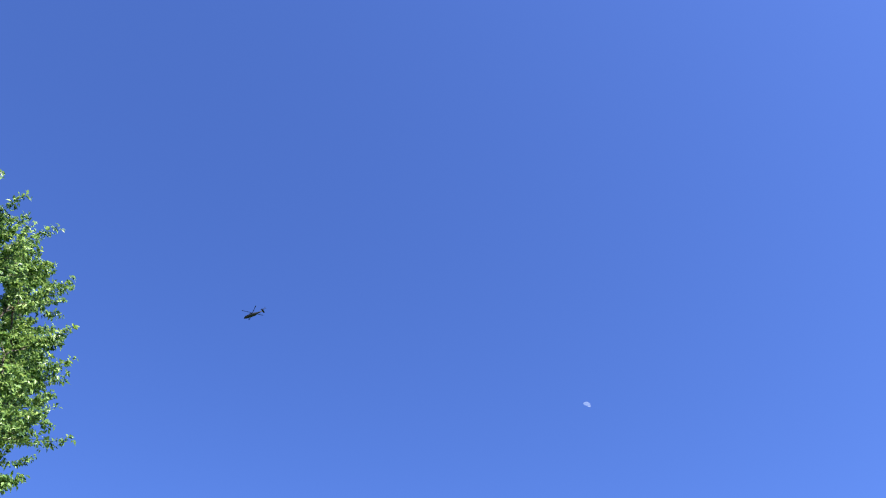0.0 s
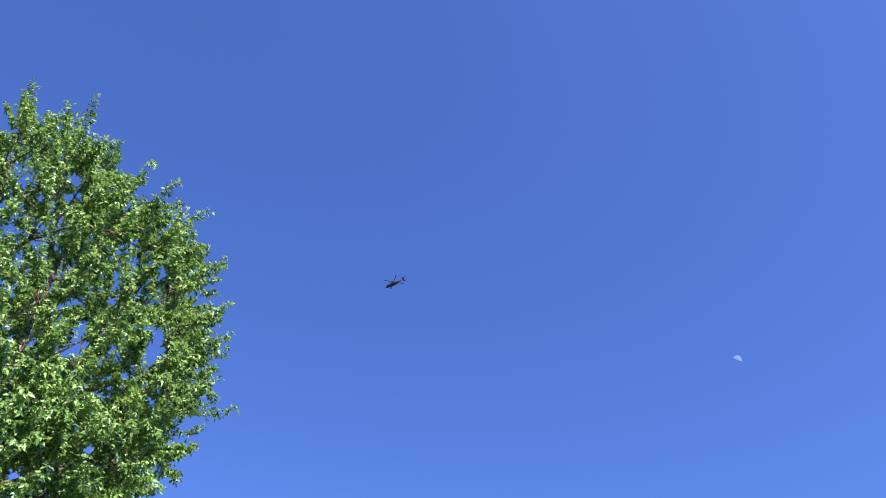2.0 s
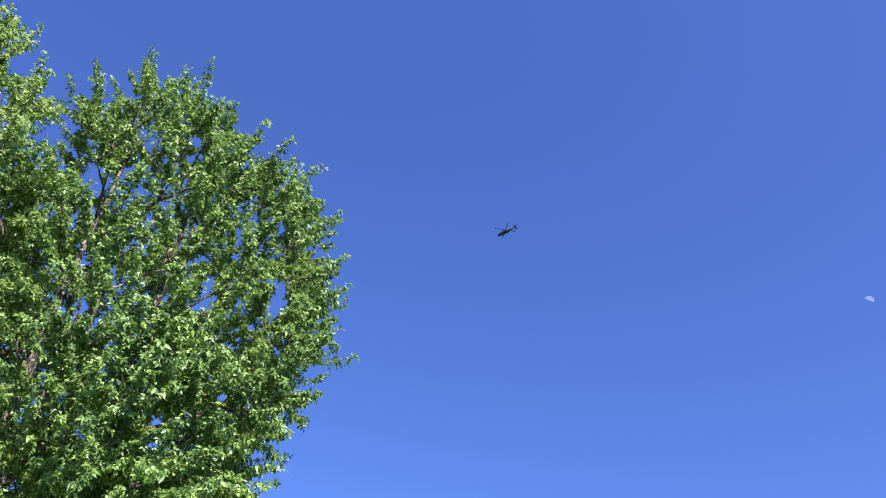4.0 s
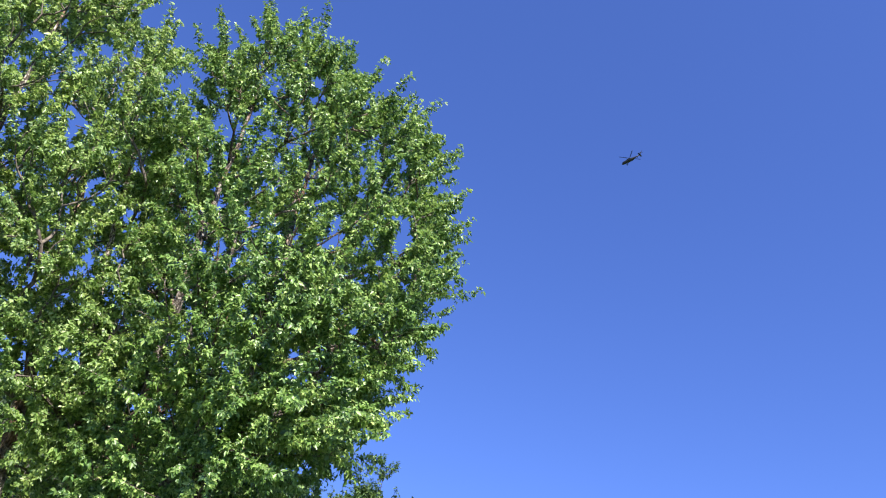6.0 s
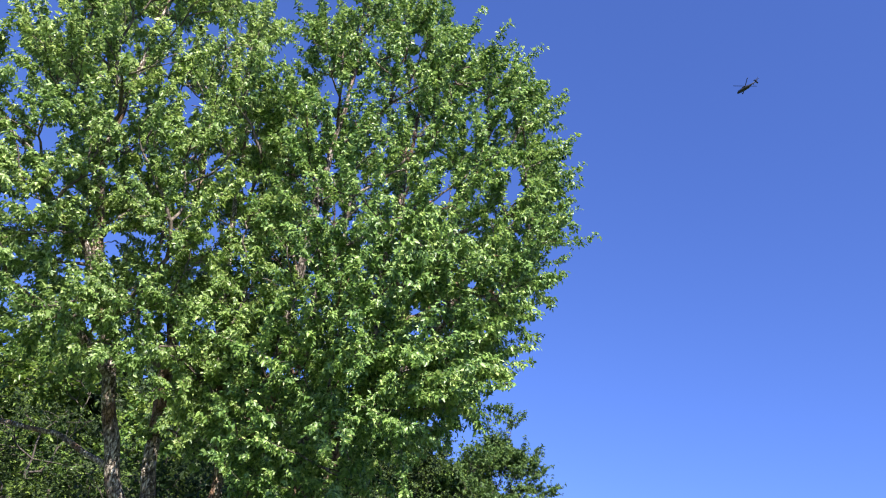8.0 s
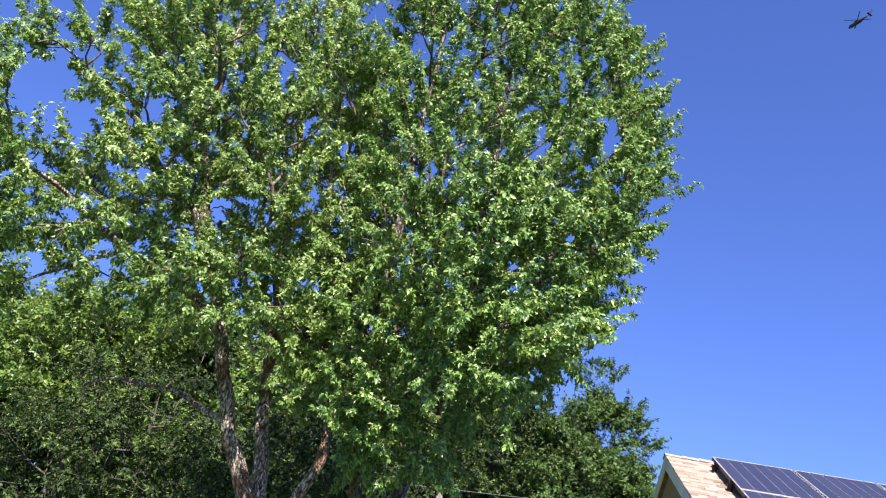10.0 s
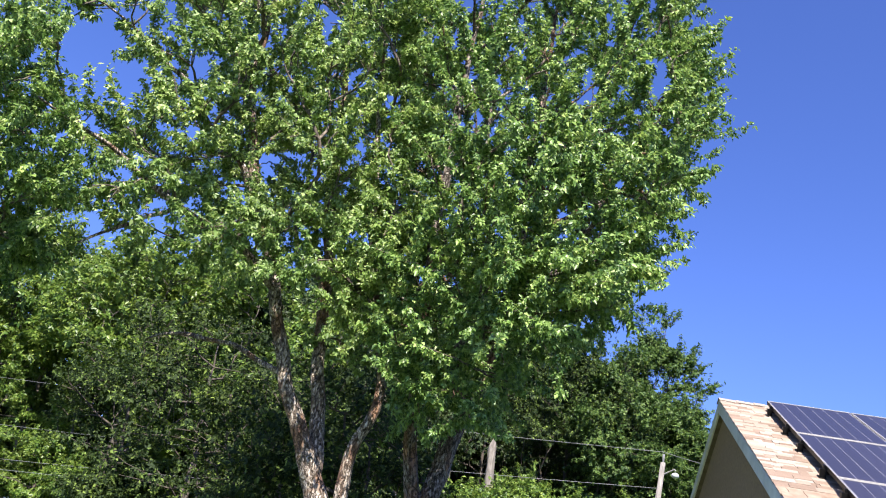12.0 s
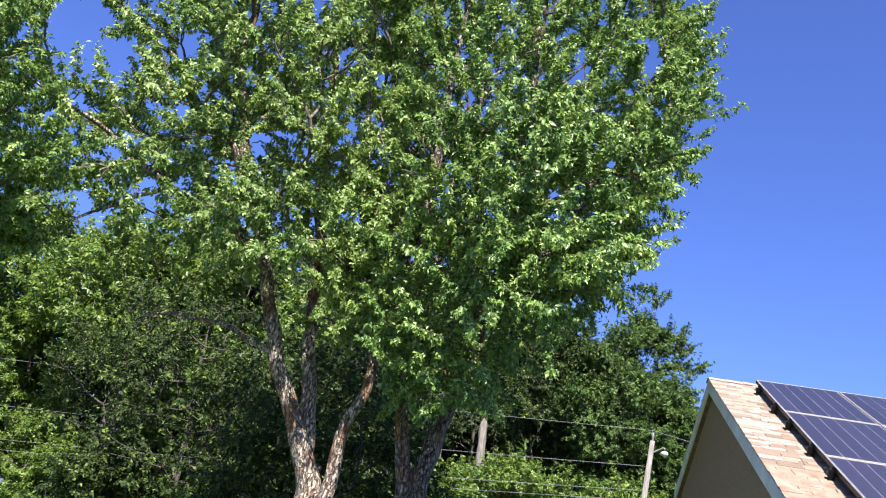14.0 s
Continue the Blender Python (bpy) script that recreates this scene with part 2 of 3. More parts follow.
def bole(pts, radii, sides=18):
    """One unbroken stem with furrowed, uneven bark."""
    s = np.concatenate([[0], np.cumsum(np.linalg.norm(np.diff(pts, axis=0), axis=1))])
    u = np.linspace(0, s[-1], max(6, int(s[-1] / 0.09)))
    line = np.stack([np.interp(u, s, pts[:, k]) for k in range(3)], 1)
    r = np.interp(u, s, radii)
    for _ in range(6):
        line[1:-1] = 0.5 * line[1:-1] + 0.25 * (line[:-2] + line[2:])
    d = unit(np.gradient(line, axis=0))
    side = unit(np.cross(d, np.array([0.2, 1.0, 0.1])))
    other = np.cross(d, side)
    verts = []
    for i in range(len(u)):
        for k in range(sides):
            a = k * math.tau / sides
            w = 1 + 0.2 * noise.noise(Vector((math.cos(a) * 3.4, math.sin(a) * 3.4, u[i] * 0.9 + 7 * radii[0]))) + 0.13 * noise.noise(Vector((math.cos(a) * 8, math.sin(a) * 8, u[i] * 3.0)))
            verts.append(line[i] + (side[i] * math.cos(a) + other[i] * math.sin(a)) * r[i] * w)
    i, k = np.meshgrid(np.arange(len(u) - 1), np.arange(sides), indexing="ij")
    a, b = (i * sides + k).ravel(), (i * sides + (k + 1) % sides).ravel()
    return np.array(verts), np.stack([a, b, b + sides, a + sides], 1)


def leaves(rng, base, lead, outward, length, droop):
    """Leaves of three folded leaflets that hang from their base points, turned outward to the light."""
    n = len(base)
    a = unit(lead + rng.normal(0, 0.5, (n, 3)) + np.array([0, 0, -droop]))
    up = np.array([0, 0, 0.75]) + outward * 0.7 + rng.normal(0, 0.45, (n, 3))
    s = unit(np.cross(a, up))
    size = (length * rng.uniform(0.6, 1.3, n))[:, None]
    verts = []
    for turn, share, from_base in ((0.0, 1.0, 0.2), (0.95, 0.78, 0.06), (-0.95, 0.78, 0.06)):
        turn = turn + rng.normal(0, 0.2, (n, 1))
        aa = unit(a * np.cos(turn) + s * np.sin(turn) + rng.normal(0, 0.12, (n, 3)))
        ss = unit(s * np.cos(turn) - a * np.sin(turn) + rng.normal(0, 0.25, (n, 3)))
        nn = np.cross(ss, aa)
        long = size * share
        wide = long * rng.uniform(0.22, 0.35, (n, 1))
        foot = base + aa * size * from_base
        mid = foot + aa * long * 0.4
        lift = nn * wide * rng.uniform(0.1, 0.7, (n, 1))
        verts.append(np.stack([foot, mid + ss * wide + lift, foot + aa * long - nn * long * 0.14, mid - ss * wide + lift], 1))
    verts = np.stack(verts, 1).reshape(-1, 3)
    tris = (np.arange(n * 3)[:, None, None] * 4 + np.array([[0, 1, 2], [0, 2, 3]])[None]).reshape(-1, 3)
    return verts, tris


def tree(name, label, stems, boughs, seed, leaf_mat, leaf=0.085, twigs=1, per_twig=55, shoot=0.64, bias=0.25, thick=0.009, droop=0.7, bark=None, category="tree", group="", fine=True):
    """A tree: stems are lines of (x, y, z, radius) that stand on the ground or spring from another; boughs are (place, radius, number of branch ends).
    Each branch end joins on to the nearest wood, so that limbs fork as they spread; shoots with leaves grow from all the thin wood."""
    rng = np.random.default_rng(seed)
    pos, par, path, rad, line_of = [], [], [], [], []
    for number, line in enumerate(stems):
        line = np.array(line, float)
        last = -1
        for i in range(len(line) - 1):
            steps = max(2, int(np.linalg.norm(line[i + 1, :3] - line[i, :3]) / 0.45))
            for k in range(0 if i == 0 else 1, steps + 1):
                q = line[i] + (line[i + 1] - line[i]) * k / steps
                wob = rng.normal(0, 0.03, 3) * (k not in (0,))
                if last < 0 and pos:
                    near = int(np.argmin(np.linalg.norm(np.array(pos) - q[:3], axis=1)))
                    last = near if np.linalg.norm(pos[near] - q[:3]) < 0.6 else -1
                pos.append(q[:3] + wob)
                par.append(last)
                path.append(0.0 if last < 0 else path[last] + np.linalg.norm(pos[-1] - pos[last]))
                rad.append(q[3])
                line_of.append(number)
                last = len(pos) - 1
    fixed = len(pos)
    line_of = np.array(line_of)
    ends, hubs = [], []
    for c, r, n in boughs:
        d = unit(rng.normal(size=(n, 3))) * (rng.uniform(0, 1, (n, 1)) ** (0.45 if fine else 0.22)) * r
        if not fine:
            d = d * np.array([1.15, 1.15, 0.5]) - np.array([0, 0, 0.12]) * (np.linalg.norm(d[:, :2], axis=1) ** 2 / r)[:, None]
        ends.append(np.array(c) + d * (0.8 if fine else 1.0))
        hubs.append(np.repeat(np.array([c]), n, 0))
    ends, hubs = np.concatenate(ends), np.concatenate(hubs)
    root = np.array(pos[0])
    heart = ends.mean(0)
    near_first = np.argsort(np.linalg.norm(ends - np.array(pos).mean(0), axis=1))
    ends, hubs = ends[near_first], hubs[near_first]
    n_all = fixed + len(ends)
    P = np.zeros((n_all, 3))
    P[:fixed] = pos
    L = np.zeros(n_all)
    L[:fixed] = path
    parent = np.full(n_all, -1)
    parent[:fixed] = par
    low = P[:fixed, 2] < root[2] + 1.2
    for i, e in enumerate(ends):
        k = fixed + i
        d = np.linalg.norm(P[:k] - e, axis=1)
        cost = d + bias * L[:k]
        cost[:fixed][low] += 50
        j = int(np.argmin(cost))
        P[k], parent[k], L[k] = e, j, L[j] + d[j]
    # smooth the lines a little, then thickness from what each piece carries
    kids = np.zeros(n_all, int)
    np.add.at(kids, parent[parent >= 0], 1)
    for _ in range(2):
        total = np.zeros((n_all, 3))
        has = parent >= 0
        np.add.at(total, parent[has], P[has])
        move = np.arange(n_all) >= fixed
        move &= kids > 0
        P[move] = 0.5 * P[move] + 0.25 * P[parent[move]] + 0.25 * total[move] / kids[move][:, None]
    load = np.zeros(n_all)
    order = np.argsort(-L)
    for k in order:
        if kids[k] == 0:
            load[k] += 1
        if parent[k] >= 0:
            load[parent[k]] += load[k]
    R = thick * np.maximum(load, 1) ** 0.42
    R[:fixed] = rad
    has = np.where(parent >= 0)[0]
    r0, r1 = np.minimum(R[parent[has]], R[has] * 1.5), R[has]
    bend = (P[has] + P[parent[has]]) / 2 + rng.normal(0, 0.05, (len(has), 3)) * (np.linalg.norm(P[has] - P[parent[has]], axis=1) * (has >= fixed))[:, None]
    whole = tagged(new(name), label, category, group)
    whole.location = root
    shift = Matrix.Translation(-root)
    for number, name_of, pick in [(s, "trunk" if s == 0 or stems[s][0][2] < 0.5 else "limb", has[(has < fixed) & (line_of[np.minimum(has, fixed - 1)] == s)]) for s in range(len(stems))] + [(-1, "branching", has[has >= fixed])]:
        at = np.searchsorted(has, pick)
        if number >= 0 and fine:
            v, f = bole(np.concatenate([P[parent[pick[:1]]], P[pick]]), np.concatenate([R[pick[:1]], R[pick]]))
        else:
            v, f = tube_field(P[parent[pick]], P[pick], r0[at], r1[at], 3)
            if fine:
                v1, f1 = tube_field(P[parent[pick]], bend[at], r0[at], (r0[at] + r1[at]) / 2, 5)
                v2, f2 = tube_field(bend[at], P[pick], (r0[at] + r1[at]) / 2, r1[at], 5)
                v, f = np.concatenate([v1, v2]), np.concatenate([f1, f2 + len(v1)])
        wood = np_mesh(name_of, v, f, bark or (BARK if number >= 0 else LIMB_BARK), True)
        wood.transform(shift)
        ob = child(new(name_of, wood), whole)
        if number < 0:
            tagged(ob, kind="stuff")
    # shoots and leaves
    thin = has[(R[has] < 0.028) & (has >= fixed)]
    src = np.repeat(thin, twigs)
    m = len(src)
    along = P[src] - P[parent[src]]
    grow = unit(along) * 0.3 + unit(P[src] - hubs[src - fixed]) * 0.5 + unit(P[src] - heart) * 0.4 + np.array([0, 0, 0.36 if fine else 0.1]) + rng.normal(0, 0.32, (m, 3)) * (1.0, 1.0, 1.0 if fine else 0.5)
    grow = unit(grow)
    size = shoot * rng.uniform(0.45, 1.25, m)
    size[(kids[src] == 0) & (np.arange(m) % twigs == 0)] *= 1.25
    size = size[:, None]
    start = P[src] - along * rng.uniform(0, 0.8, (m, 1))
    mid = start + grow * size * 0.5
    tip = start + grow * size + np.array([0, 0, 0.1]) * size
    if fine:
        v1, f1 = tube_field(start, tip, np.full(m, 0.005), np.full(m, 0.002), 3)
        tw = np_mesh("twig_growth", v1, f1, TWIG)
        tw.transform(shift)
        tagged(child(new("twig_growth", tw), whole), kind="stuff")
    u = np.tile(np.linspace(0.1, 1.0, per_twig) ** 0.85, m)[:, None] + rng.normal(0, 0.04, (m * per_twig, 1))
    rep = np.repeat(np.arange(m), per_twig)
    base = np.where(u < 0.5, start[rep] + (mid - start)[rep] * u * 2, mid[rep] + (tip - mid)[rep] * (u - 0.5) * 2)
    base = base + rng.normal(0, 0.035, base.shape)
    outward = unit((base - heart) * np.array([1, 1, 0.3])) * 0.5 + unit(base - hubs[src - fixed][rep]) * 0.7
    v, t = leaves(rng, base, grow[rep] * 0.45, unit(outward), leaf, droop)
    crown = np_mesh("crown", v, t, leaf_mat)
    crown.transform(shift)
    child(new("crown", crown), whole)
    return whole


def crown_of(rows, d0, centre, spread, depth, dense=1.0, layers=(-1, 0, 1), seed=0):
    """Boughs from rows of (compass angle, height angle, radius in degrees) at about d0 from the standing point, on the near, middle and far side of a rounded crown."""
    rng = np.random.default_rng(seed)
    out = []
    for az, el, r in rows:
        q = ((az - centre[0]) / spread[0]) ** 2 + ((el - centre[1]) / spread[1]) ** 2
        h = depth * math.sqrt(max(0.03, 1 - q))
        for side in layers:
            d = d0 + side * h + rng.uniform(-0.3, 0.3)
            radius = math.tan(radians(r)) * d / math.cos(radians(el)) * 0.95
            out.append((polar(az, el, d), radius, int(dense * (6 + 20.5 * radius ** 1.6))))
    return out


def stem(*rows):
    """A stem through (compass angle, height angle, distance, radius); the first row stands on the ground."""
    first = polar(rows[0][0], 0, rows[0][2])
    line = [(first.x, first.y, -0.1, rows[0][3])]
    for az, el, d, r in rows[1:]:
        line.append((*polar(az, el, d), r))
    return line


def round_crown(x, y, z0, z1, rx, ry, count, seed, ends=24, small=0.27):
    """Boughs strewn over a rounded crown between two heights."""
    rng = np.random.default_rng(seed)
    out = []
    for i in range(count):
        d = unit(rng.normal(size=3)) * rng.uniform(0.55, 0.95)
        zc, rz = (z0 + z1) / 2, (z1 - z0) / 2
        r = small * min(rx, rz) * rng.uniform(0.6, 1.1) * (1.25 if i == 0 else 1.0)
        at = Vector((x + d[0] * rx, y + d[1] * ry, zc + d[2] * (rz - r * 0.6)))
        out.append((Vector((x, y, z1 - r * 0.8)) if i == 0 else at, r, ends))
    return out


# ---- ground ----
bm = bmesh.new()
rings = []
for rad_m in (0.5, 8, 20, 45, 90, 200, 600, 1800, 4500):
    ring = []
    for k in range(48):
        a = k * math.tau / 48
        z = 0.12 * noise.noise(Vector((rad_m * math.cos(a) * 0.06, rad_m * math.sin(a) * 0.06, 0))) if rad_m < 300 else 0.0
        ring.append(bm.verts.new((rad_m * math.cos(a), rad_m * math.sin(a), z - 0.05)))
    rings.append(ring)
bm.faces.new(rings[0])
for a, b in zip(rings, rings[1:]):
    for k in range(48):
        bm.faces.new((a[k], b[k], b[(k + 1) % 48], a[(k + 1) % 48]))
ground = part("ground", bm, GRASS, None, "uneven green lawn reaching to the horizon")
tagged(ground, category="ground", kind="structure")

# ---- the moon and the helicopter ----
def make_moon():
    """The lit part of the moon, seen by day: a half of a ball that faces the sun."""
    at = polar(59.1, 34.45, 3300.0)
    far = (at - EYE).length
    r = far * math.tan(radians(0.27))
    bm = bmesh.new()
    bmesh.ops.create_icosphere(bm, subdivisions=5, radius=r)
    s = (polar(SUN_AZ, SUN_EL, 10.0) - EYE).normalized()
    away = [v for v in bm.verts if v.co.normalized().dot(s) < 0.13]
    bmesh.ops.delete(bm, geom=away, context="VERTS")
    ob = part("moon", bm, MOONLIGHT, None, "pale half moon in the blue daytime sky", True)
    ob.location = at
    tagged(ob, category="moon")


make_moon()


def make_helicopter():
    HELI_AZ = 31.5
    at = polar(HELI_AZ, 41.2, 490.0)
    whole = tagged(new("helicopter"), "dark green military helicopter flying in clear sky", "helicopter")
    # fuselage: nose at +x
    bm = bmesh.new()
    sections = [(7.4, 0.12, 0.12, -0.55), (7.0, 0.55, 0.45, -0.45), (6.0, 0.95, 0.8, -0.2), (4.6, 1.15, 1.05, 0.0), (1.5, 1.2, 1.15, 0.0), (-1.2, 1.15, 1.1, 0.05), (-2.8, 0.8, 0.85, 0.25), (-4.2, 0.45, 0.5, 0.5), (-8.0, 0.22, 0.26, 0.75)]
    loops = []
    for x, w, h, z in sections:
        loops.append([bm.verts.new((x, w * (abs(math.cos(a)) ** 0.7) * math.copysign(1, math.cos(a)), z + h * (abs(math.sin(a)) ** 0.7) * math.copysign(1, math.sin(a)))) for a in [k * math.tau / 16 + 0.01 for k in range(16)]])
    for a, b in zip(loops, loops[1:]):
        for k in range(16):
            bm.faces.new((a[k], a[(k + 1) % 16], b[(k + 1) % 16], b[k]))
    bm.faces.new(loops[0])
    bm.faces.new(loops[-1])
    body = part("fuselage", bm, ARMY, whole, smooth=True)
    bm = bmesh.new()
    for x, w, h, z in ((3.0, 0.5, 0.3, 1.25), (0.2, 0.7, 0.45, 1.3)):
        bmesh.ops.create_uvsphere(bm, u_segments=12, v_segments=8, radius=1, matrix=Matrix.Translation((x, 0, z)) @ Matrix.Diagonal((2.2, w, h, 1)))
    part("engine_housing", bm, ARMY, whole, smooth=True)
    for side in (-1, 1):
        bm = bmesh.new()
        bmesh.ops.create_uvsphere(bm, u_segments=12, v_segments=8, radius=1, matrix=Matrix.Translation((1.2, side * 0.95, 1.05)) @ Matrix.Diagonal((1.7, 0.42, 0.4, 1)))
        part("engine", bm, ARMY, whole, smooth=True)
        bm = box_bm((5.2, 6.3, side * 0.55, side * 0.9, 0.1, 0.72))
        part("cockpit_window", bm, DARK_GLASS, body)
        bm = tube(bmesh.new(), [(4.3, side * 0.9, -0.7), (4.0, side * 1.35, -1.5)], [0.1, 0.09])
        part("gear_leg", bm, ARMY, whole)
        bm = bmesh.new()
        bmesh.ops.create_cone(bm, cap_ends=True, segments=16, radius1=0.36, radius2=0.36, depth=0.28, matrix=Matrix.Translation((4.0, side * 1.4, -1.55)) @ Matrix.Rotation(math.pi / 2, 4, "X"))
        part("wheel", bm, BLACK_METAL_AND_SHADE, whole)
    bm = tube(bmesh.new(), [(-7.6, 0, 0.75), (-8.3, 0, 1.6), (-9.0, 0, 3.1)], [0.34, 0.3, 0.2])
    for v in bm.verts:
        v.co.y *= 0.4
    part("tail_fin", bm, ARMY, whole)
    part("tailplane", box_bm((-8.6, -7.4, -2.2, 2.2, 0.72, 0.84)), ARMY, whole)
    bm = tube(bmesh.new(), [(-5.6, 0, 0.3), (-5.8, 0, -0.7)], [0.08, 0.08])
    bmesh.ops.create_cone(bm, cap_ends=True, segments=12, radius1=0.24, radius2=0.24, depth=0.2, matrix=Matrix.Translation((-5.8, 0, -0.8)) @ Matrix.Rotation(math.pi / 2, 4, "X"))
    part("tail_wheel", bm, BLACK_METAL_AND_SHADE, whole)
    for k in range(4):
        a = radians(20 + 90 * k)
        bm = box_bm((0.15, 1.65, -0.13, 0.13, -0.03, 0.03), pose(-9.0, -0.45, 3.0, 90, 0, 0) @ Matrix.Rotation(a, 4, "Z"))
        part("tail_rotor_blade", bm, ARMY, whole)
    bm = tube(bmesh.new(), [(0.6, 0, 1.5), (0.6, 0, 2.2)], [0.28, 0.2])
    part("rotor_mast", bm, ARMY, whole)
    yaw = math.atan2(*reversed((polar(HELI_AZ - 57.0, 0, 1.0) - Vector((0, 0, EYE.z))).xy))
    for k in range(4):
        world_turn = radians(90 - HELI_AZ) - math.pi / 2 + radians(12 + 90 * k)
        turn = Matrix.Translation((0.6, 0, 2.2)) @ Matrix.Rotation(world_turn - yaw, 4, "Z")
        bm = tube(bmesh.new(), [(0.1, 0, 0), (1.2, 0, 0.02), (4.5, 0, 0.05), (7.6, 0, 0.2), (8.2, 0.12, 0.24)], [0.12, 0.26, 0.28, 0.28, 0.2], 8)
        for v in bm.verts:
            v.co.z = v.co.z * 0.25
        bm.transform(turn)
        part("rotor_blade", bm, ARMY, whole)
    whole.matrix_world = Matrix.Translation(at) @ Matrix.Rotation(yaw, 4, "Z") @ Matrix.Rotation(radians(4), 4, "Y")


def box_bm(b, m=Matrix()):
    bm = bmesh.new()
    box(bm, *b, m)
    return bm


make_helicopter()

# ---- the two large maples ----
UPPER = [(-1.6, 43.7, 1.8), (-4.7, 41.4, 1.2), (1.6, 43.4, 2.0), (7.4, 41.8, 1.7), (6.4, 38.8, 2.4), (4.6, 43.3, 1.7), (-3.4, 39.9, 2.7), (2.6, 40.6, 3.0), (12.5, 40.6, 1.4), (13.6, 38.9, 1.2), (9.9, 40.8, 1.7), (14.3, 35.9, 1.4), (10.0, 36.5, 3.0), (4.5, 36.0, 3.4), (-0.8, 35.3, 3.4),
         (15.4, 33.3, 1.5), (15.0, 34.8, 1.2), (13.1, 32.5, 2.7), (12.0, 29.0, 2.0), (8.5, 32.3, 3.0), (3.5, 31.5, 3.4), (-1.9, 31.8, 3.4), (15.6, 31.4, 1.3), (15.0, 28.6, 1.5), (13.7, 26.0, 1.2), (13.1, 27.1, 2.0)]
LOWER = [(9.0, 27.8, 3.0), (4.3, 26.7, 3.8), (-0.7, 26.9, 3.8), (12.4, 22.9, 1.0), (11.2, 23.0, 2.3), (7.0, 22.2, 3.8), (2.5, 21.8, 3.8), (8.2, 20.7, 3.4), (4.1, 19.8, 3.6), (-0.8, 20.7, 3.8),
         (-1.4, 16.0, 2.7), (3.3, 16.5, 3.4), (7.2, 17.8, 2.2), (11.2, 19.6, 1.6), (0.2, 13.6, 1.9), (4.2, 13.6, 1.3), (-5.0, 36.6, 1.3), (9.6, 25.4, 2.2), (6.2, 29.6, 1.8)]
BESIDE = [(-3.9, 18.2, 2.1), (-4.6, 23.0, 2.8), (-4.6, 28.0, 2.8), (-4.6, 33.0, 2.6)]
HANGING = [(-2.5, 14.2, 1.5), (-0.6, 11.6, 1.5), (2.4, 11.6, 1.4)]
tree("maple_tree", "tall maple, brown bark darkened for shade, full green crown beside another",
     [stem((0.8, 0, 14.2, 0.22), (0.4, 5, 14.2, 0.13), (-0.4, 9, 14.0, 0.11), (-1.2, 15, 13.8, 0.1), (-1.7, 22, 13.6, 0.08), (-1.8, 30, 13.6, 0.07), (-1.6, 42, 13.6, 0.02)),
      stem((1.2, 0, 14.3, 0.26), (1.3, 5.2, 14.3, 0.17), (2.4, 11.3, 14.4, 0.14), (3.6, 14.5, 14.5, 0.13), (4.5, 22, 14.4, 0.1), (4.4, 30, 14.2, 0.07), (4.6, 40, 14.2, 0.02)),
      [(*polar(3.6, 14.5, 14.5), 0.09), (*polar(6.3, 27, 14.6), 0.07), (*polar(8.9, 30, 14.6), 0.06), (*polar(10.6, 37.5, 14.4), 0.03)]],
     crown_of(UPPER, 14.0, (4.5, 28), (13.5, 18.5), 3.0, 0.86, seed=3) + crown_of(LOWER, 14.0, (4.5, 28), (13.5, 18.5), 3.0, 1.16, seed=7) + crown_of(BESIDE, 14.4, (-4.6, 26), (9, 14), 0.9, 1.1, seed=17) + crown_of(HANGING, 13.0, (3, 12), (9, 5), 0.8, 1.0, (-1, 1), seed=4), 11, LEAF_MAPLE, bark=SHADED_BROWN_BARK)

LEFT_TOP = [(-16.8, 40.2, 3.0), (-13.8, 41.8, 2.5), (-10.0, 39.8, 1.7), (-14.3, 35.8, 3.4), (-10.0, 36.6, 3.0), (-10.8, 32.0, 3.4), (-7.4, 33.5, 2.5), (-20.5, 38.0, 2.6), (-17.5, 44.0, 2.0),
            (-19.8, 34.1, 3.0), (-22.5, 33.1, 2.3), (-15.5, 31.0, 3.4), (-17.9, 29.4, 2.1), (-7.2, 28.6, 2.8), (-12.0, 27.4, 3.0),]
LEFT_MIDDLE = [(-16.6, 26.0, 1.5), (-18.3, 22.2, 1.2), (-14.6, 28.4, 1.7), (-15.0, 24.9, 2.5), (-11.3, 22.5, 3.0), (-14.5, 20.3, 2.4), (-8.0, 22.6, 2.6), (-17.0, 18.6, 1.6)]
LEFT_LOW = [(-7.0, 18.4, 2.0), (-10.0, 18.2, 1.8), (-6.0, 14.2, 1.0), (-13.6, 17.4, 1.3)]
FRONT = [(-6.2, 18.0, 1.5), (-8.4, 19.2, 1.5), (-4.6, 16.2, 1.1), (-12.6, 18.6, 1.2), (-7.4, 16.6, 0.8), (-11, 21.5, 2.4), (-14, 20.6, 2.1), (-8.4, 22, 1.9), (-16.6, 19.4, 1.6), (-5.2, 20, 1.7), (-9.5, 25.5, 2.0), (-4.0, 24.5, 1.8)]
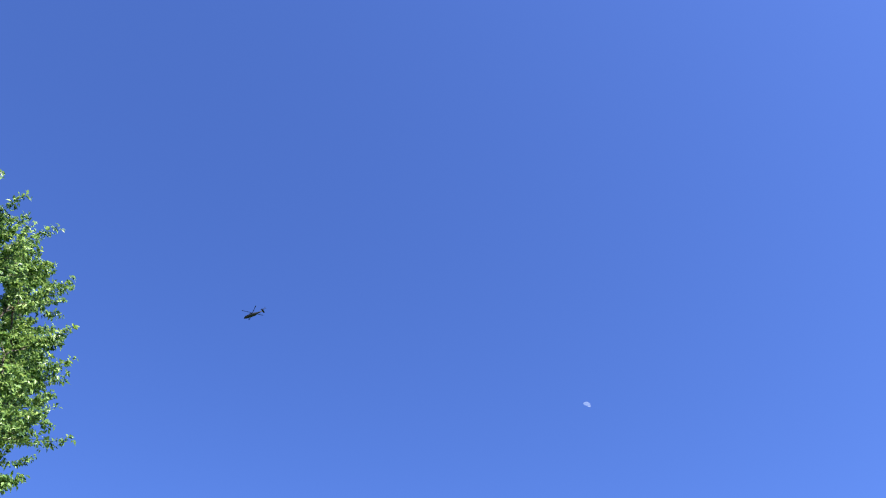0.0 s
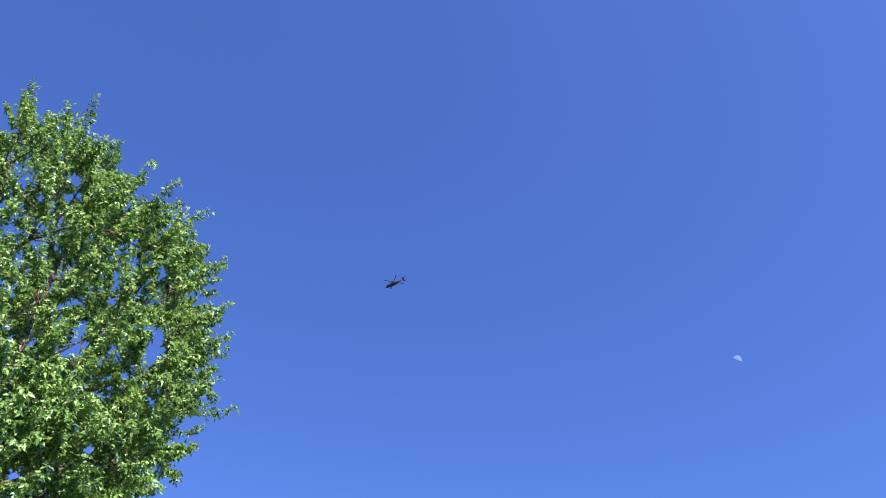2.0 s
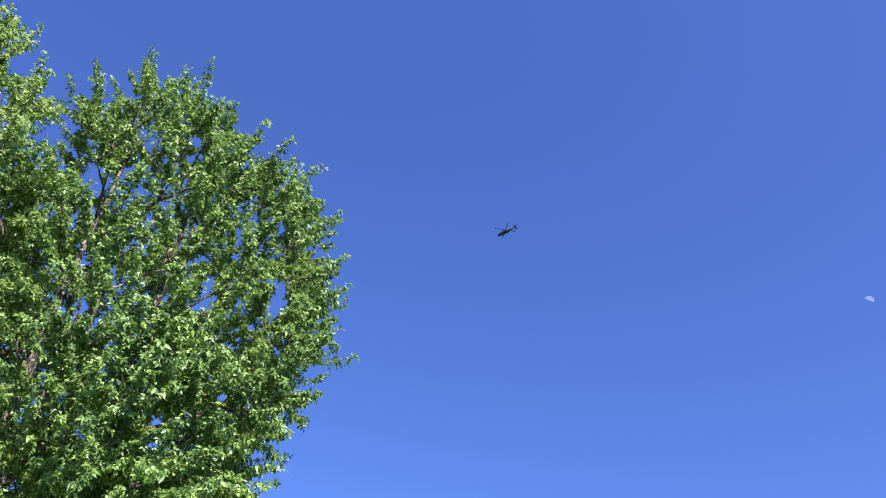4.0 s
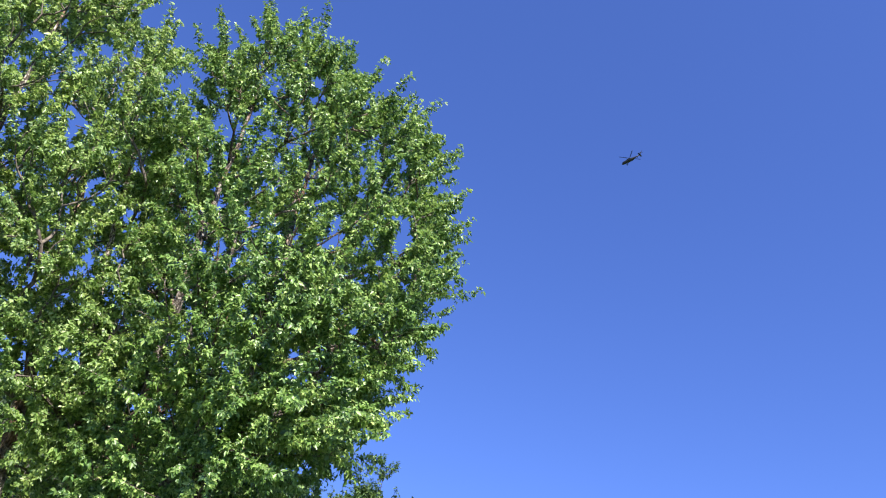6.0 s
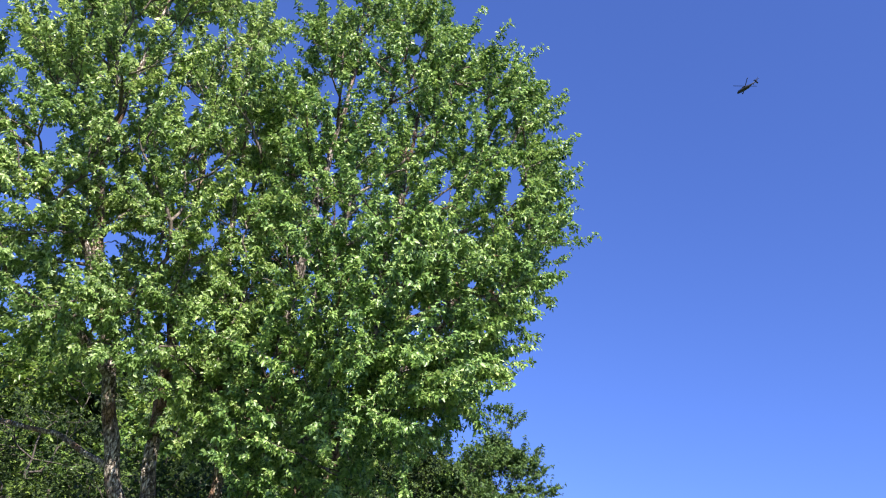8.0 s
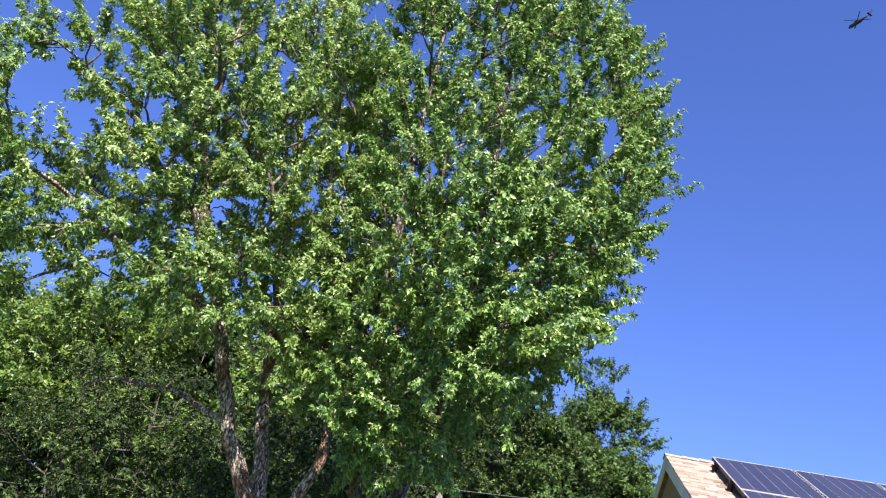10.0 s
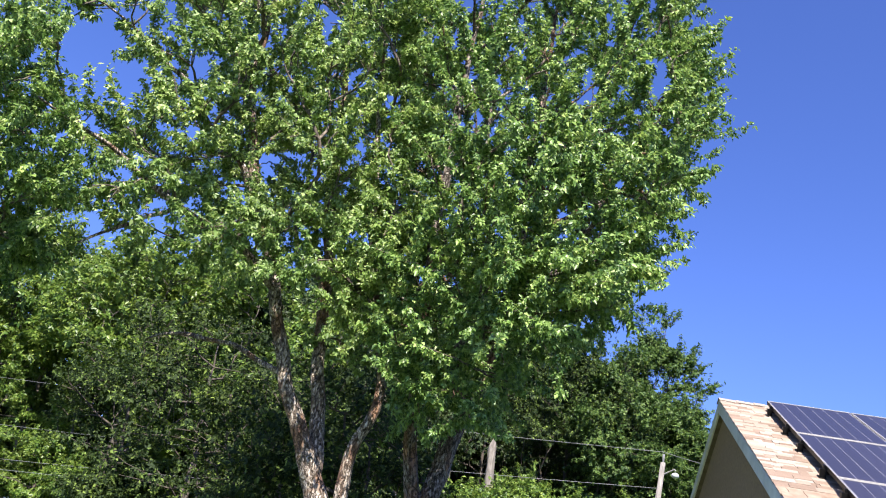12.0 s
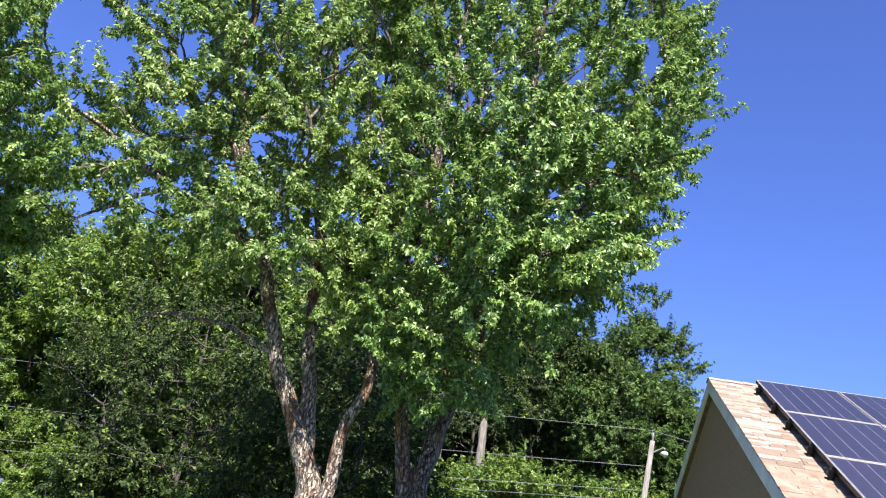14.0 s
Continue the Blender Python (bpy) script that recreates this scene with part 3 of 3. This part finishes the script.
LEFT_THIN = [(-18.2, 24.6, 1.2), (-21.8, 22.8, 1.2), (-22.6, 25.0, 0.7), (-22.5, 37, 2.0), (-24.4, 34.6, 1.7), (-22, 29.6, 1.3), (-19.4, 31.5, 1.8), (-19.6, 27.0, 0.9), (-22.4, 27.5, 0.9), (-20.4, 25.8, 0.9), (-26.3, 31.5, 1.6), (-24.4, 28.9, 1.2), (-29.6, 30.0, 1.2), (-30.9, 27.9, 1.2), (-23.5, 23.2, 1.8), (-26.4, 22.8, 1.7), (-28.9, 23.6, 1.6), (-20.8, 21.1, 1.7), (-24.4, 19.8, 1.6), (-26.3, 17.6, 1.6), (-21.5, 18.6, 1.2), (-19.3, 23.7, 1.5)]
tree("maple_tree", "tall maple with several pale rough trunks and spreading boughs",
     [stem((-5.0, 0, 14.6, 0.28), (-5.6, 3.3, 14.6, 0.21), (-7.5, 7.6, 14.5, 0.14), (-9.5, 10.9, 14.4, 0.12), (-11.7, 16.4, 14.3, 0.1), (-14.4, 21.5, 14.2, 0.1), (-17.2, 28, 14.2, 0.07), (-17.5, 40, 14.2, 0.02)),
      [(*polar(-6.3, 4.9, 14.6), 0.14), (*polar(-6.9, 9.0, 14.8), 0.125), (*polar(-7.6, 12, 14.9), 0.11), (*polar(-8.2, 16, 15.0), 0.12), (*polar(-10, 26, 15.0), 0.08), (*polar(-12, 38, 14.8), 0.02)],
      stem((-4.9, 0, 14.4, 0.2), (-4.4, 3.8, 14.3, 0.12), (-4.3, 6.7, 14.2, 0.1), (-3.2, 9.6, 14.1, 0.085), (-3.4, 13, 14.0, 0.08), (-4.9, 17, 14.0, 0.07), (-7, 26, 14.0, 0.06), (-8.5, 34, 14.0, 0.02)),
      [(*polar(-13.4, 19.4, 14.2), 0.075), (*polar(-16.3, 24.1, 13.8), 0.055), (*polar(-18.9, 25.4, 13.7), 0.05), (*polar(-21, 27.7, 13.4), 0.043), (*polar(-24.8, 29.0, 13.2), 0.03), (*polar(-28.3, 30.4, 13.0), 0.015)],
      [(*polar(-11.7, 16.4, 14.3), 0.08), (*polar(-15.5, 19.2, 13.8), 0.06), (*polar(-19.5, 19.8, 13.4), 0.05), (*polar(-24.6, 22.2, 13.0), 0.038), (*polar(-30.2, 23.3, 12.6), 0.015)],
      [(*polar(-9.6, 11.3, 14.4), 0.05), (*polar(-13.3, 12.4, 15.2), 0.042), (*polar(-16.6, 12.3, 16.2), 0.036), (*polar(-18.9, 11.4, 17.2), 0.02)],
      [(*polar(-19.5, 19.6, 13.4), 0.035), (*polar(-22.3, 17.9, 13.2), 0.03), (*polar(-24.7, 16.3, 13.1), 0.015)]],
     crown_of(LEFT_TOP, 14.5, (-13, 30), (13, 17), 2.0, 0.9, seed=5) + crown_of(LEFT_MIDDLE, 14.3, (-13, 22), (9, 9), 1.3, 1.1, (0, 1), seed=15) + crown_of(LEFT_LOW, 14.6, (-9, 18), (9, 6), 1.2, 0.9, (1,), seed=16) + crown_of(FRONT, 12.9, (-10, 21), (9, 6), 0.5, 1.4, (0,), seed=9) + crown_of(LEFT_THIN, 13.3, (-25, 25), (9, 9), 1.0, 0.46, (-1, 0, 1), seed=6), 12, LEAF_PALE)

tree("maple_tree", "green leafy tree whose boughs reach in beside the maples",
     [stem((-38, 0, 14.5, 0.25), (-37, 12, 14.5, 0.15), (-35, 22, 14.3, 0.08), (-33, 27, 14.2, 0.02))],
     crown_of([(-32.2, 24.0, 2.0), (-31.6, 20.0, 2.0), (-29.2, 17.6, 2.0), (-28.4, 15.0, 1.9), (-28.0, 18.6, 1.2), (-31, 13, 2.0), (-30.2, 21.4, 1.3), (-32.0, 26.4, 1.0), (-35, 24, 3.5), (-35, 17, 3.5), (-38, 28, 3.5), (-39, 21, 3.5)], 13.8, (-35, 21), (8, 9), 2.0, 0.9, seed=8), 13, LEAF_MAPLE)

# ---- woods behind ----
def woods_tree(az, d, top_el, rx, seed, low=0.06, count=42, leaf=0.2, mat=None, label="dense leafy green woodland tree behind the maples", twigs=2, per=4, ends=17, small=0.27, name="woodland_tree", category="tree", group="woods"):
    p = polar(az, top_el, d)
    lean = random.Random(seed).uniform(-0.6, 0.6)
    tree(name, label, [[(p.x, p.y, -0.1, 0.05 * p.z ** 0.6), (p.x + lean * 0.3, p.y, p.z * 0.35, 0.03 * p.z ** 0.6), (p.x + lean, p.y, p.z * 0.8, 0.03)]],
         round_crown(p.x, p.y, p.z * low, p.z, rx, rx * 0.8, count, seed, ends, small), seed, mat or LEAF_WOODS, leaf, twigs, per, 0.75, 0.25, 0.012, 0.35, bark=WOODS_BARK, category=category, group=group, fine=False)


# edge of the wood: tall crowns that hang over
for i, (az, d, el, rx) in enumerate([(-34, 70, 15.5, 9.0), (-28.5, 74, 13.5, 8.5), (-23.8, 70, 17.4, 8.0), (-19, 58, 18.8, 6.5), (-13, 54, 19.0, 6.5), (-7, 56, 18.4, 6.5), (-1, 58, 17.6, 6.5),
                                     (4.5, 60, 16.5, 6.5), (10, 58, 17.8, 5.5), (13.0, 56, 17.4, 3.6), (15.3, 64, 19.8, 3.9), (17.1, 60, 14.2, 2.7), (20.5, 70, 11.5, 5.0), (-26.4, 68, 17.6, 4.4), (-21.2, 64, 17.8, 4.4)]):
    if i in (8, 9, 10, 11):
        # Tree 8 stands over deep shade, painted into its leaf colour.
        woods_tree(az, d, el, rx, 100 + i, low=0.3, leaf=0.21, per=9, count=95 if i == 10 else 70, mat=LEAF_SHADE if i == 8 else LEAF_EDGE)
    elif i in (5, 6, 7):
        # Shade behind the trunks is painted into the leaves of these three.
        woods_tree(az, d, el, rx, 100 + i, low=0.36, leaf=0.26, count=42, mat=LEAF_DEEP_SHADE, label="dense tree at the edge of the wood, shade painted into its leaves")
    else:
        woods_tree(az, d, el, rx, 100 + i, low=0.4, leaf=0.34, mat=LEAF_SHRUB if az < -12 else None, count=62 if i in (2, 3, 13, 14) else 42)
# deeper in the wood, most with the wood's shade painted into the leaves
for i, (az, d, el, rx) in enumerate([(-31, 84, 10.0, 8.5), (-27, 90, 10.0, 8.0), (-22.5, 84, 11.5, 8.0), (-17, 72, 12.0, 7.5), (-9, 69, 12.0, 7.5), (-1.5, 69, 12.0, 7.5), (5.0, 70, 12.5, 6.5), (9.5, 74, 12.5, 6.5), (14.0, 72, 12.5, 6.0), (-13, 78, 12.0, 7.0), (1.8, 80, 11.0, 7.0), (-5, 80, 12, 7.0), (-24.5, 78, 15.6, 6.5), (-19.6, 70, 15.8, 5.5), (15.2, 71, 17.6, 3.6), (11.4, 68, 16.0, 4.2), (7.0, 68, 15.6, 5.0), (2.2, 70, 15.0, 5.5), (-10, 72, 15.6, 5.5), (-15, 70, 15.8, 5.5), (-11.5, 64, 19.2, 5.4), (-7.5, 65, 19.8, 5.4), (-3.5, 66, 19.8, 5.4), (0.5, 66, 19.6, 5.4), (4.5, 66, 18.6, 5.0), (8.3, 66, 18.2, 4.2), (-14.8, 66, 18.4, 5.0)]):
    woods_tree(az, d, el, rx, 400 + i, low=0.25 if i > 19 else 0.0, count=80 if i > 19 else 34, small=0.4, leaf=0.66, mat=LEAF_WOODS if el > 15 and az < -12 else LEAF_DEEP_SHADE, label="leafy tree deep in the wood")
# trees close behind the maples, their shade painted into the leaf colour
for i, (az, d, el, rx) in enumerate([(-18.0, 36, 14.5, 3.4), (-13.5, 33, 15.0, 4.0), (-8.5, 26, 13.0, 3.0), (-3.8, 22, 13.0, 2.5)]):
    woods_tree(az, d, el, rx, 200 + i, leaf=0.155, per=5, mat=LEAF_SHADE, label="leafy tree close behind the maples, shade painted into its leaves")
# low growth; the three shrubs behind the maples have shade painted into their leaves
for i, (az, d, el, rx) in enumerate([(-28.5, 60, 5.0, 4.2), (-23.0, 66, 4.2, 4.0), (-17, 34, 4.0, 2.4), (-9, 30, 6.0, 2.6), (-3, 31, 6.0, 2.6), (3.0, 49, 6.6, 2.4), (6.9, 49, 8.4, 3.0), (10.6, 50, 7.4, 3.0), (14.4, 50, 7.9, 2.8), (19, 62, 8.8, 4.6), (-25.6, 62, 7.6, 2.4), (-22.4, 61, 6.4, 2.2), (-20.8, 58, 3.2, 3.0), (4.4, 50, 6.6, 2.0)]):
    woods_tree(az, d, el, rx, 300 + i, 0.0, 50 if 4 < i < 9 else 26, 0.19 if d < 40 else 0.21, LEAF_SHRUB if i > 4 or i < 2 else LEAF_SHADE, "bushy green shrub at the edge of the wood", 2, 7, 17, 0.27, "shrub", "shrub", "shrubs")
# dead trunks
for az, d, el, r in ((4.9, 52.5, 9.9, 0.3), (2.15, 53.5, 9.8, 0.2)):
    p = polar(az, el, d)
    v, f = bole(np.array([(p.x + 0.5, p.y, -0.1), (p.x + 0.15, p.y, p.z * 0.4), (p.x + 0.1, p.y, p.z * 0.7), (p.x - 0.05, p.y, p.z * 0.95), (p.x, p.y, p.z)]), np.array([r * 1.3, r * 1.1, r * 0.9, r * 0.8, r * 0.3]))
    tagged(new("dead_trunk", np_mesh("dead_trunk", v, f, DEAD_WOOD, True)), "pale bare dead tree trunk with a broken top", "dead tree")

# ---- the house ----
RIDGE = Vector((3.798, 10.983, 4.591))
TURN = radians(-10.154)
PITCH = radians(25.12)
HOUSE = Matrix.Translation((RIDGE.x, RIDGE.y, 0)) @ Matrix.Rotation(TURN, 4, "Z")
ZR = RIDGE.z
LENGTH, NEAR, FAR = 9.0, 5.5, 2.82
near_slope = HOUSE @ Matrix.Translation((0, 0, ZR)) @ Matrix.Rotation(-math.pi / 2, 4, "Z") @ Matrix.Rotation(PITCH, 4, "Y")
# near_slope: x runs down the slope, y along the ridge, z out of the roof
far_slope = HOUSE @ Matrix.Translation((0, 0, ZR)) @ Matrix.Rotation(math.pi / 2, 4, "Z") @ Matrix.Rotation(PITCH, 4, "Y")
house = tagged(new("house"), "low house with tan shingle roof and pale trim", "house")
cs, sn = math.cos(PITCH), math.sin(PITCH)
y_near, y_far = -(NEAR - 0.45) * cs, (FAR - 0.3) * cs

bm = bmesh.new()
prof = [(y_near, -0.1), (y_near, ZR - 0.17 + y_near * sn / cs), (0, ZR - 0.17), (y_far, ZR - 0.17 - y_far * sn / cs), (y_far, -0.1)]
for x in (0.075, LENGTH - 0.2):
    bm.verts.ensure_lookup_table()
    bm.faces.new([bm.verts.new(HOUSE @ Vector((x, y, z))) for y, z in prof])
bm.verts.ensure_lookup_table()
for k in range(5):
    j = (k + 1) % 5
    bm.faces.new((bm.verts[k], bm.verts[j], bm.verts[5 + j], bm.verts[5 + k]))
wall = part("wall", bm, SIDING, house, "tan clapboard wall in the shade")
bm = bmesh.new()
box(bm, 0, NEAR, 0.02, LENGTH, -0.13, -0.012, near_slope)
box(bm, 0, FAR, -LENGTH, -0.02, -0.13, -0.012, far_slope)
roof = part("roof", bm, SHINGLE_REST, house)
# rake boards
for m, run, side in ((near_slope, NEAR, 1), (far_slope, FAR, -1)):
    for at in (0.0, LENGTH - 0.03):
        lo, hi = (at, at + 0.03) if side > 0 else (-at - 0.03, -at)
        bm = bmesh.new()
        box(bm, -0.005, run, lo - 0.012 * side, hi - 0.012 * side, -0.16, -0.016, m)
        part("rake_board", bevelled(bm, 0.004), TRIM, house, "pale painted board along the gable")
    bm = bmesh.new()
    box(bm, run, run + 0.1, 0.0 if side > 0 else -LENGTH, LENGTH if side > 0 else 0.0, -0.14, -0.02, m)
    part("gutter", bevelled(bm, 0.015), TRIM, house, "white eaves gutter")
# clapboards on the gable
z = 0.1
while z < ZR - 0.4:
    za, zb = z, z + 0.115
    def span(h):
        t = (ZR - 0.19 - h) * cs / sn
        return max(y_near, -t), min(y_far, t)
    (a0, b0), (a1, b1) = span(za), span(zb)
    bm = bmesh.new()
    vs = [bm.verts.new(HOUSE @ Vector(c)) for c in ((0.0695, a0, za), (0.0695, b0, za), (0.07, b1, zb), (0.07, a1, zb), (0.075, a0, za), (0.075, b0, za), (0.075, b1, zb), (0.075, a1, zb))]
    for f in ((0, 1, 2, 3), (4, 5, 6, 7), (0, 1, 5, 4), (1, 2, 6, 5), (2, 3, 7, 6), (3, 0, 4, 7)):
        bm.faces.new([vs[i] for i in f])
    part("clapboard", bm, SIDING, wall)
    z += 0.112

# ---- solar panels on rails ----
def make_panel(m):
    p = tagged(new("solar_panel"), "blue solar panel in a silver frame on roof rails", "solar panel", "solar panels on the roof")
    w, h = 0.984, 1.634
    bm = bmesh.new()
    for b in ((0, h, 0, 0.006, -0.006, 0), (0, h, w - 0.006, w, -0.006, 0), (0, 0.022, 0.006, w - 0.006, -0.006, 0), (h - 0.022, h, 0.006, w - 0.006, -0.006, 0)):
        box(bm, *b)
    part("frame", bm, ALU, p, "silver aluminium frame")
    # Shade along the panel edges is painted in: these sides are black.
    bm = bmesh.new()
    for b in ((0, h, 0, 0.014, -0.045, -0.006), (0, h, w - 0.014, w, -0.045, -0.006), (0, 0.02, 0.014, w - 0.014, -0.045, -0.006), (h - 0.02, h, 0.014, w - 0.014, -0.045, -0.006)):
        box(bm, *b)
    part("frame_side", bm, BLACK_METAL_AND_SHADE, p, "frame side, its shade put in as black")
    part("backsheet", box_bm((0.024, h - 0.024, 0.014, w - 0.014, -0.03, -0.0042)), BACKSHEET, p)
    for k in range(6):
        y0 = 0.022 + k * 0.157
        part("cell_strip", box_bm((0.03, h - 0.03, y0 + 0.003, y0 + 0.154, -0.006, -0.003)), CELL, p, "dark blue cells")
    p.matrix_world = m
    return p


first = make_panel(near_slope @ Matrix.Translation((0.317, 0.523, 0.13)))
for i in range(5):
    for j in range(3):
        if i or j:
            copy_thing(first, near_slope @ Matrix.Translation((0.317 + j * 1.65, 0.523 + i * 1.0, 0.13)))
for j in range(3):
    for k, off in enumerate((0.32, 1.25)):
        v = 0.317 + j * 1.65 + off
        rail = tagged(new("mounting_rail"), "black metal rail that carries the solar panels", "rail", "rails under the panels")
        bm = bmesh.new()
        box(bm, v - 0.02, v + 0.02, 0.47, 5.55, 0.045, 0.088, near_slope)
        part("bar", bm, BLACK_METAL_AND_SHADE, rail)
        for y in (0.5, 1.7, 2.9, 4.1, 5.3):
            bm = bmesh.new()
            box(bm, v - 0.05, v + 0.05, y - 0.035, y + 0.035, 0.0, 0.012, near_slope)
            box(bm, v + 0.021, v + 0.03, y - 0.03, y + 0.03, 0.01, 0.095, near_slope)
            part("foot", bm, BLACK_METAL_AND_SHADE, rail)
        bm = bmesh.new()
        box(bm, v - 0.018, v + 0.018, 0.496, 0.522, 0.088, 0.128, near_slope)
        part("end_clamp", bm, BLACK_METAL_AND_SHADE, rail)

# ---- pole, lamp, wires ----
top = polar(15.85, 10.1, 38.0)
pole = tagged(new("utility_pole"), "weathered wooden utility pole beside the road", "utility pole")
part("shaft", tube(bmesh.new(), [(top.x - 0.42, top.y, -0.2), (top.x - 0.2, top.y, 5), (top.x, top.y, top.z)], [0.15, 0.13, 0.105], 12), POLE_WOOD, pole, smooth=True)
part("insulator", tube(bmesh.new(), [(top.x, top.y, top.z - 0.02), (top.x, top.y, top.z + 0.2), (top.x, top.y, top.z + 0.36)], [0.03, 0.06, 0.05], 10), WIRE, pole)
lampw = tagged(new("street_lamp"), "white street lamp head on a metal arm", "street lamp")
lp = polar(16.65, 9.4, 37.5)
part("arm", tube(bmesh.new(), [(top.x + 0.1, top.y, lp.z + 0.1), (top.x + 0.4, top.y - 0.3, lp.z + 0.3), (lp.x, lp.y, lp.z + 0.22)], [0.03, 0.03, 0.03]), ALU, lampw)
bm = bmesh.new()
bmesh.ops.create_uvsphere(bm, u_segments=16, v_segments=10, radius=0.16, matrix=Matrix.Translation(lp) @ Matrix.Diagonal((1.0, 1.0, 0.72, 1)))
part("globe", bm, WHITE_GLASS, lampw, smooth=True)


def wire(a, b, sag, r=0.01):
    a, b = Vector(a), Vector(b)
    pts = []
    for k in range(25):
        t = k / 24
        p = a.lerp(b, t)
        p.z -= sag * 4 * t * (1 - t)
        pts.append(p)
    w = part("power_line", tube(bmesh.new(), pts, [r] * 25, 5), WIRE, None, "thin grey overhead wire strung from the wooden pole")
    tagged(w, category="wire", group="overhead wires")


for (az0, el0), (az1, el1), sag in (((15.85, 10.75), (-33.0, 6.2), 0.25), ((15.85, 8.5), (-33.0, 3.6), 0.3), ((15.85, 7.0), (-33.0, 1.7), 0.3), ((15.85, 6.4), (-33.0, 1.2), 0.35)):
    wire(polar(az0, el0, 38.0 + 0.15), polar(az1, el1, 64.0), sag)
wire(polar(15.85, 10.75, 38.0), polar(29.0, 9.6, 34.0), 0.25)

# ---- shingles, laid in courses ----
rng = random.Random(4)
v, rest = 0.06, bmesh.new()
tab_meshes = []
for w in (0.09, 0.13, 0.17, 0.23):
    bm = bmesh.new()
    box(bm, 0, 0.1, 0.001, w - 0.001, 0.0, 0.008)
    me = bpy.data.meshes.new("shingle")
    bm.to_mesh(me)
    bm.free()
    me.materials.append(SHINGLE)
    tab_meshes.append((w, me))
count = 0
while v < NEAR - 0.15:
    u = -0.015 - rng.uniform(0, 0.004)
    while u < 0.95:
        w, me = rng.choice(tab_meshes)
        if count >= 300:
            box(rest, 0, 0.1, 0.001, w - 0.001, 0.0, 0.008, near_slope @ Matrix.Translation((v, u, rng.choice((-0.004, 0.0, 0.004)))) @ Matrix.Rotation(radians(3.2), 4, "Y"))
            u += w
            continue
        ob = new("shingle", me)
        ob.parent = roof
        ob.matrix_world = near_slope @ Matrix.Translation((v, u, rng.choice((-0.004, 0.0, 0.004)))) @ Matrix.Rotation(radians(3.2), 4, "Y")
        u += w
        count += 1
    v += 0.083
tagged(part("lower_shingles", rest, SHINGLE_REST, roof), kind="stuff")
# ridge caps
bm = bmesh.new()
for side in (-1, 1):
    tilt = Matrix.Rotation(radians(2.0), 4, "Y") @ Matrix.Rotation(-side * PITCH, 4, "X")
    box(bm, 0, 0.24, min(0, side * 0.13), max(0, side * 0.13), 0.0, 0.009, tilt)
cap = bpy.data.meshes.new("ridge_cap")
bm.to_mesh(cap)
bm.free()
cap.materials.append(SHINGLE_CAP)
for k in range(40):
    ob = new("ridge_shingle", cap)
    ob.parent = roof
    ob.matrix_world = HOUSE @ Matrix.Translation((-0.02 + k * 0.22, 0, ZR + 0.014))
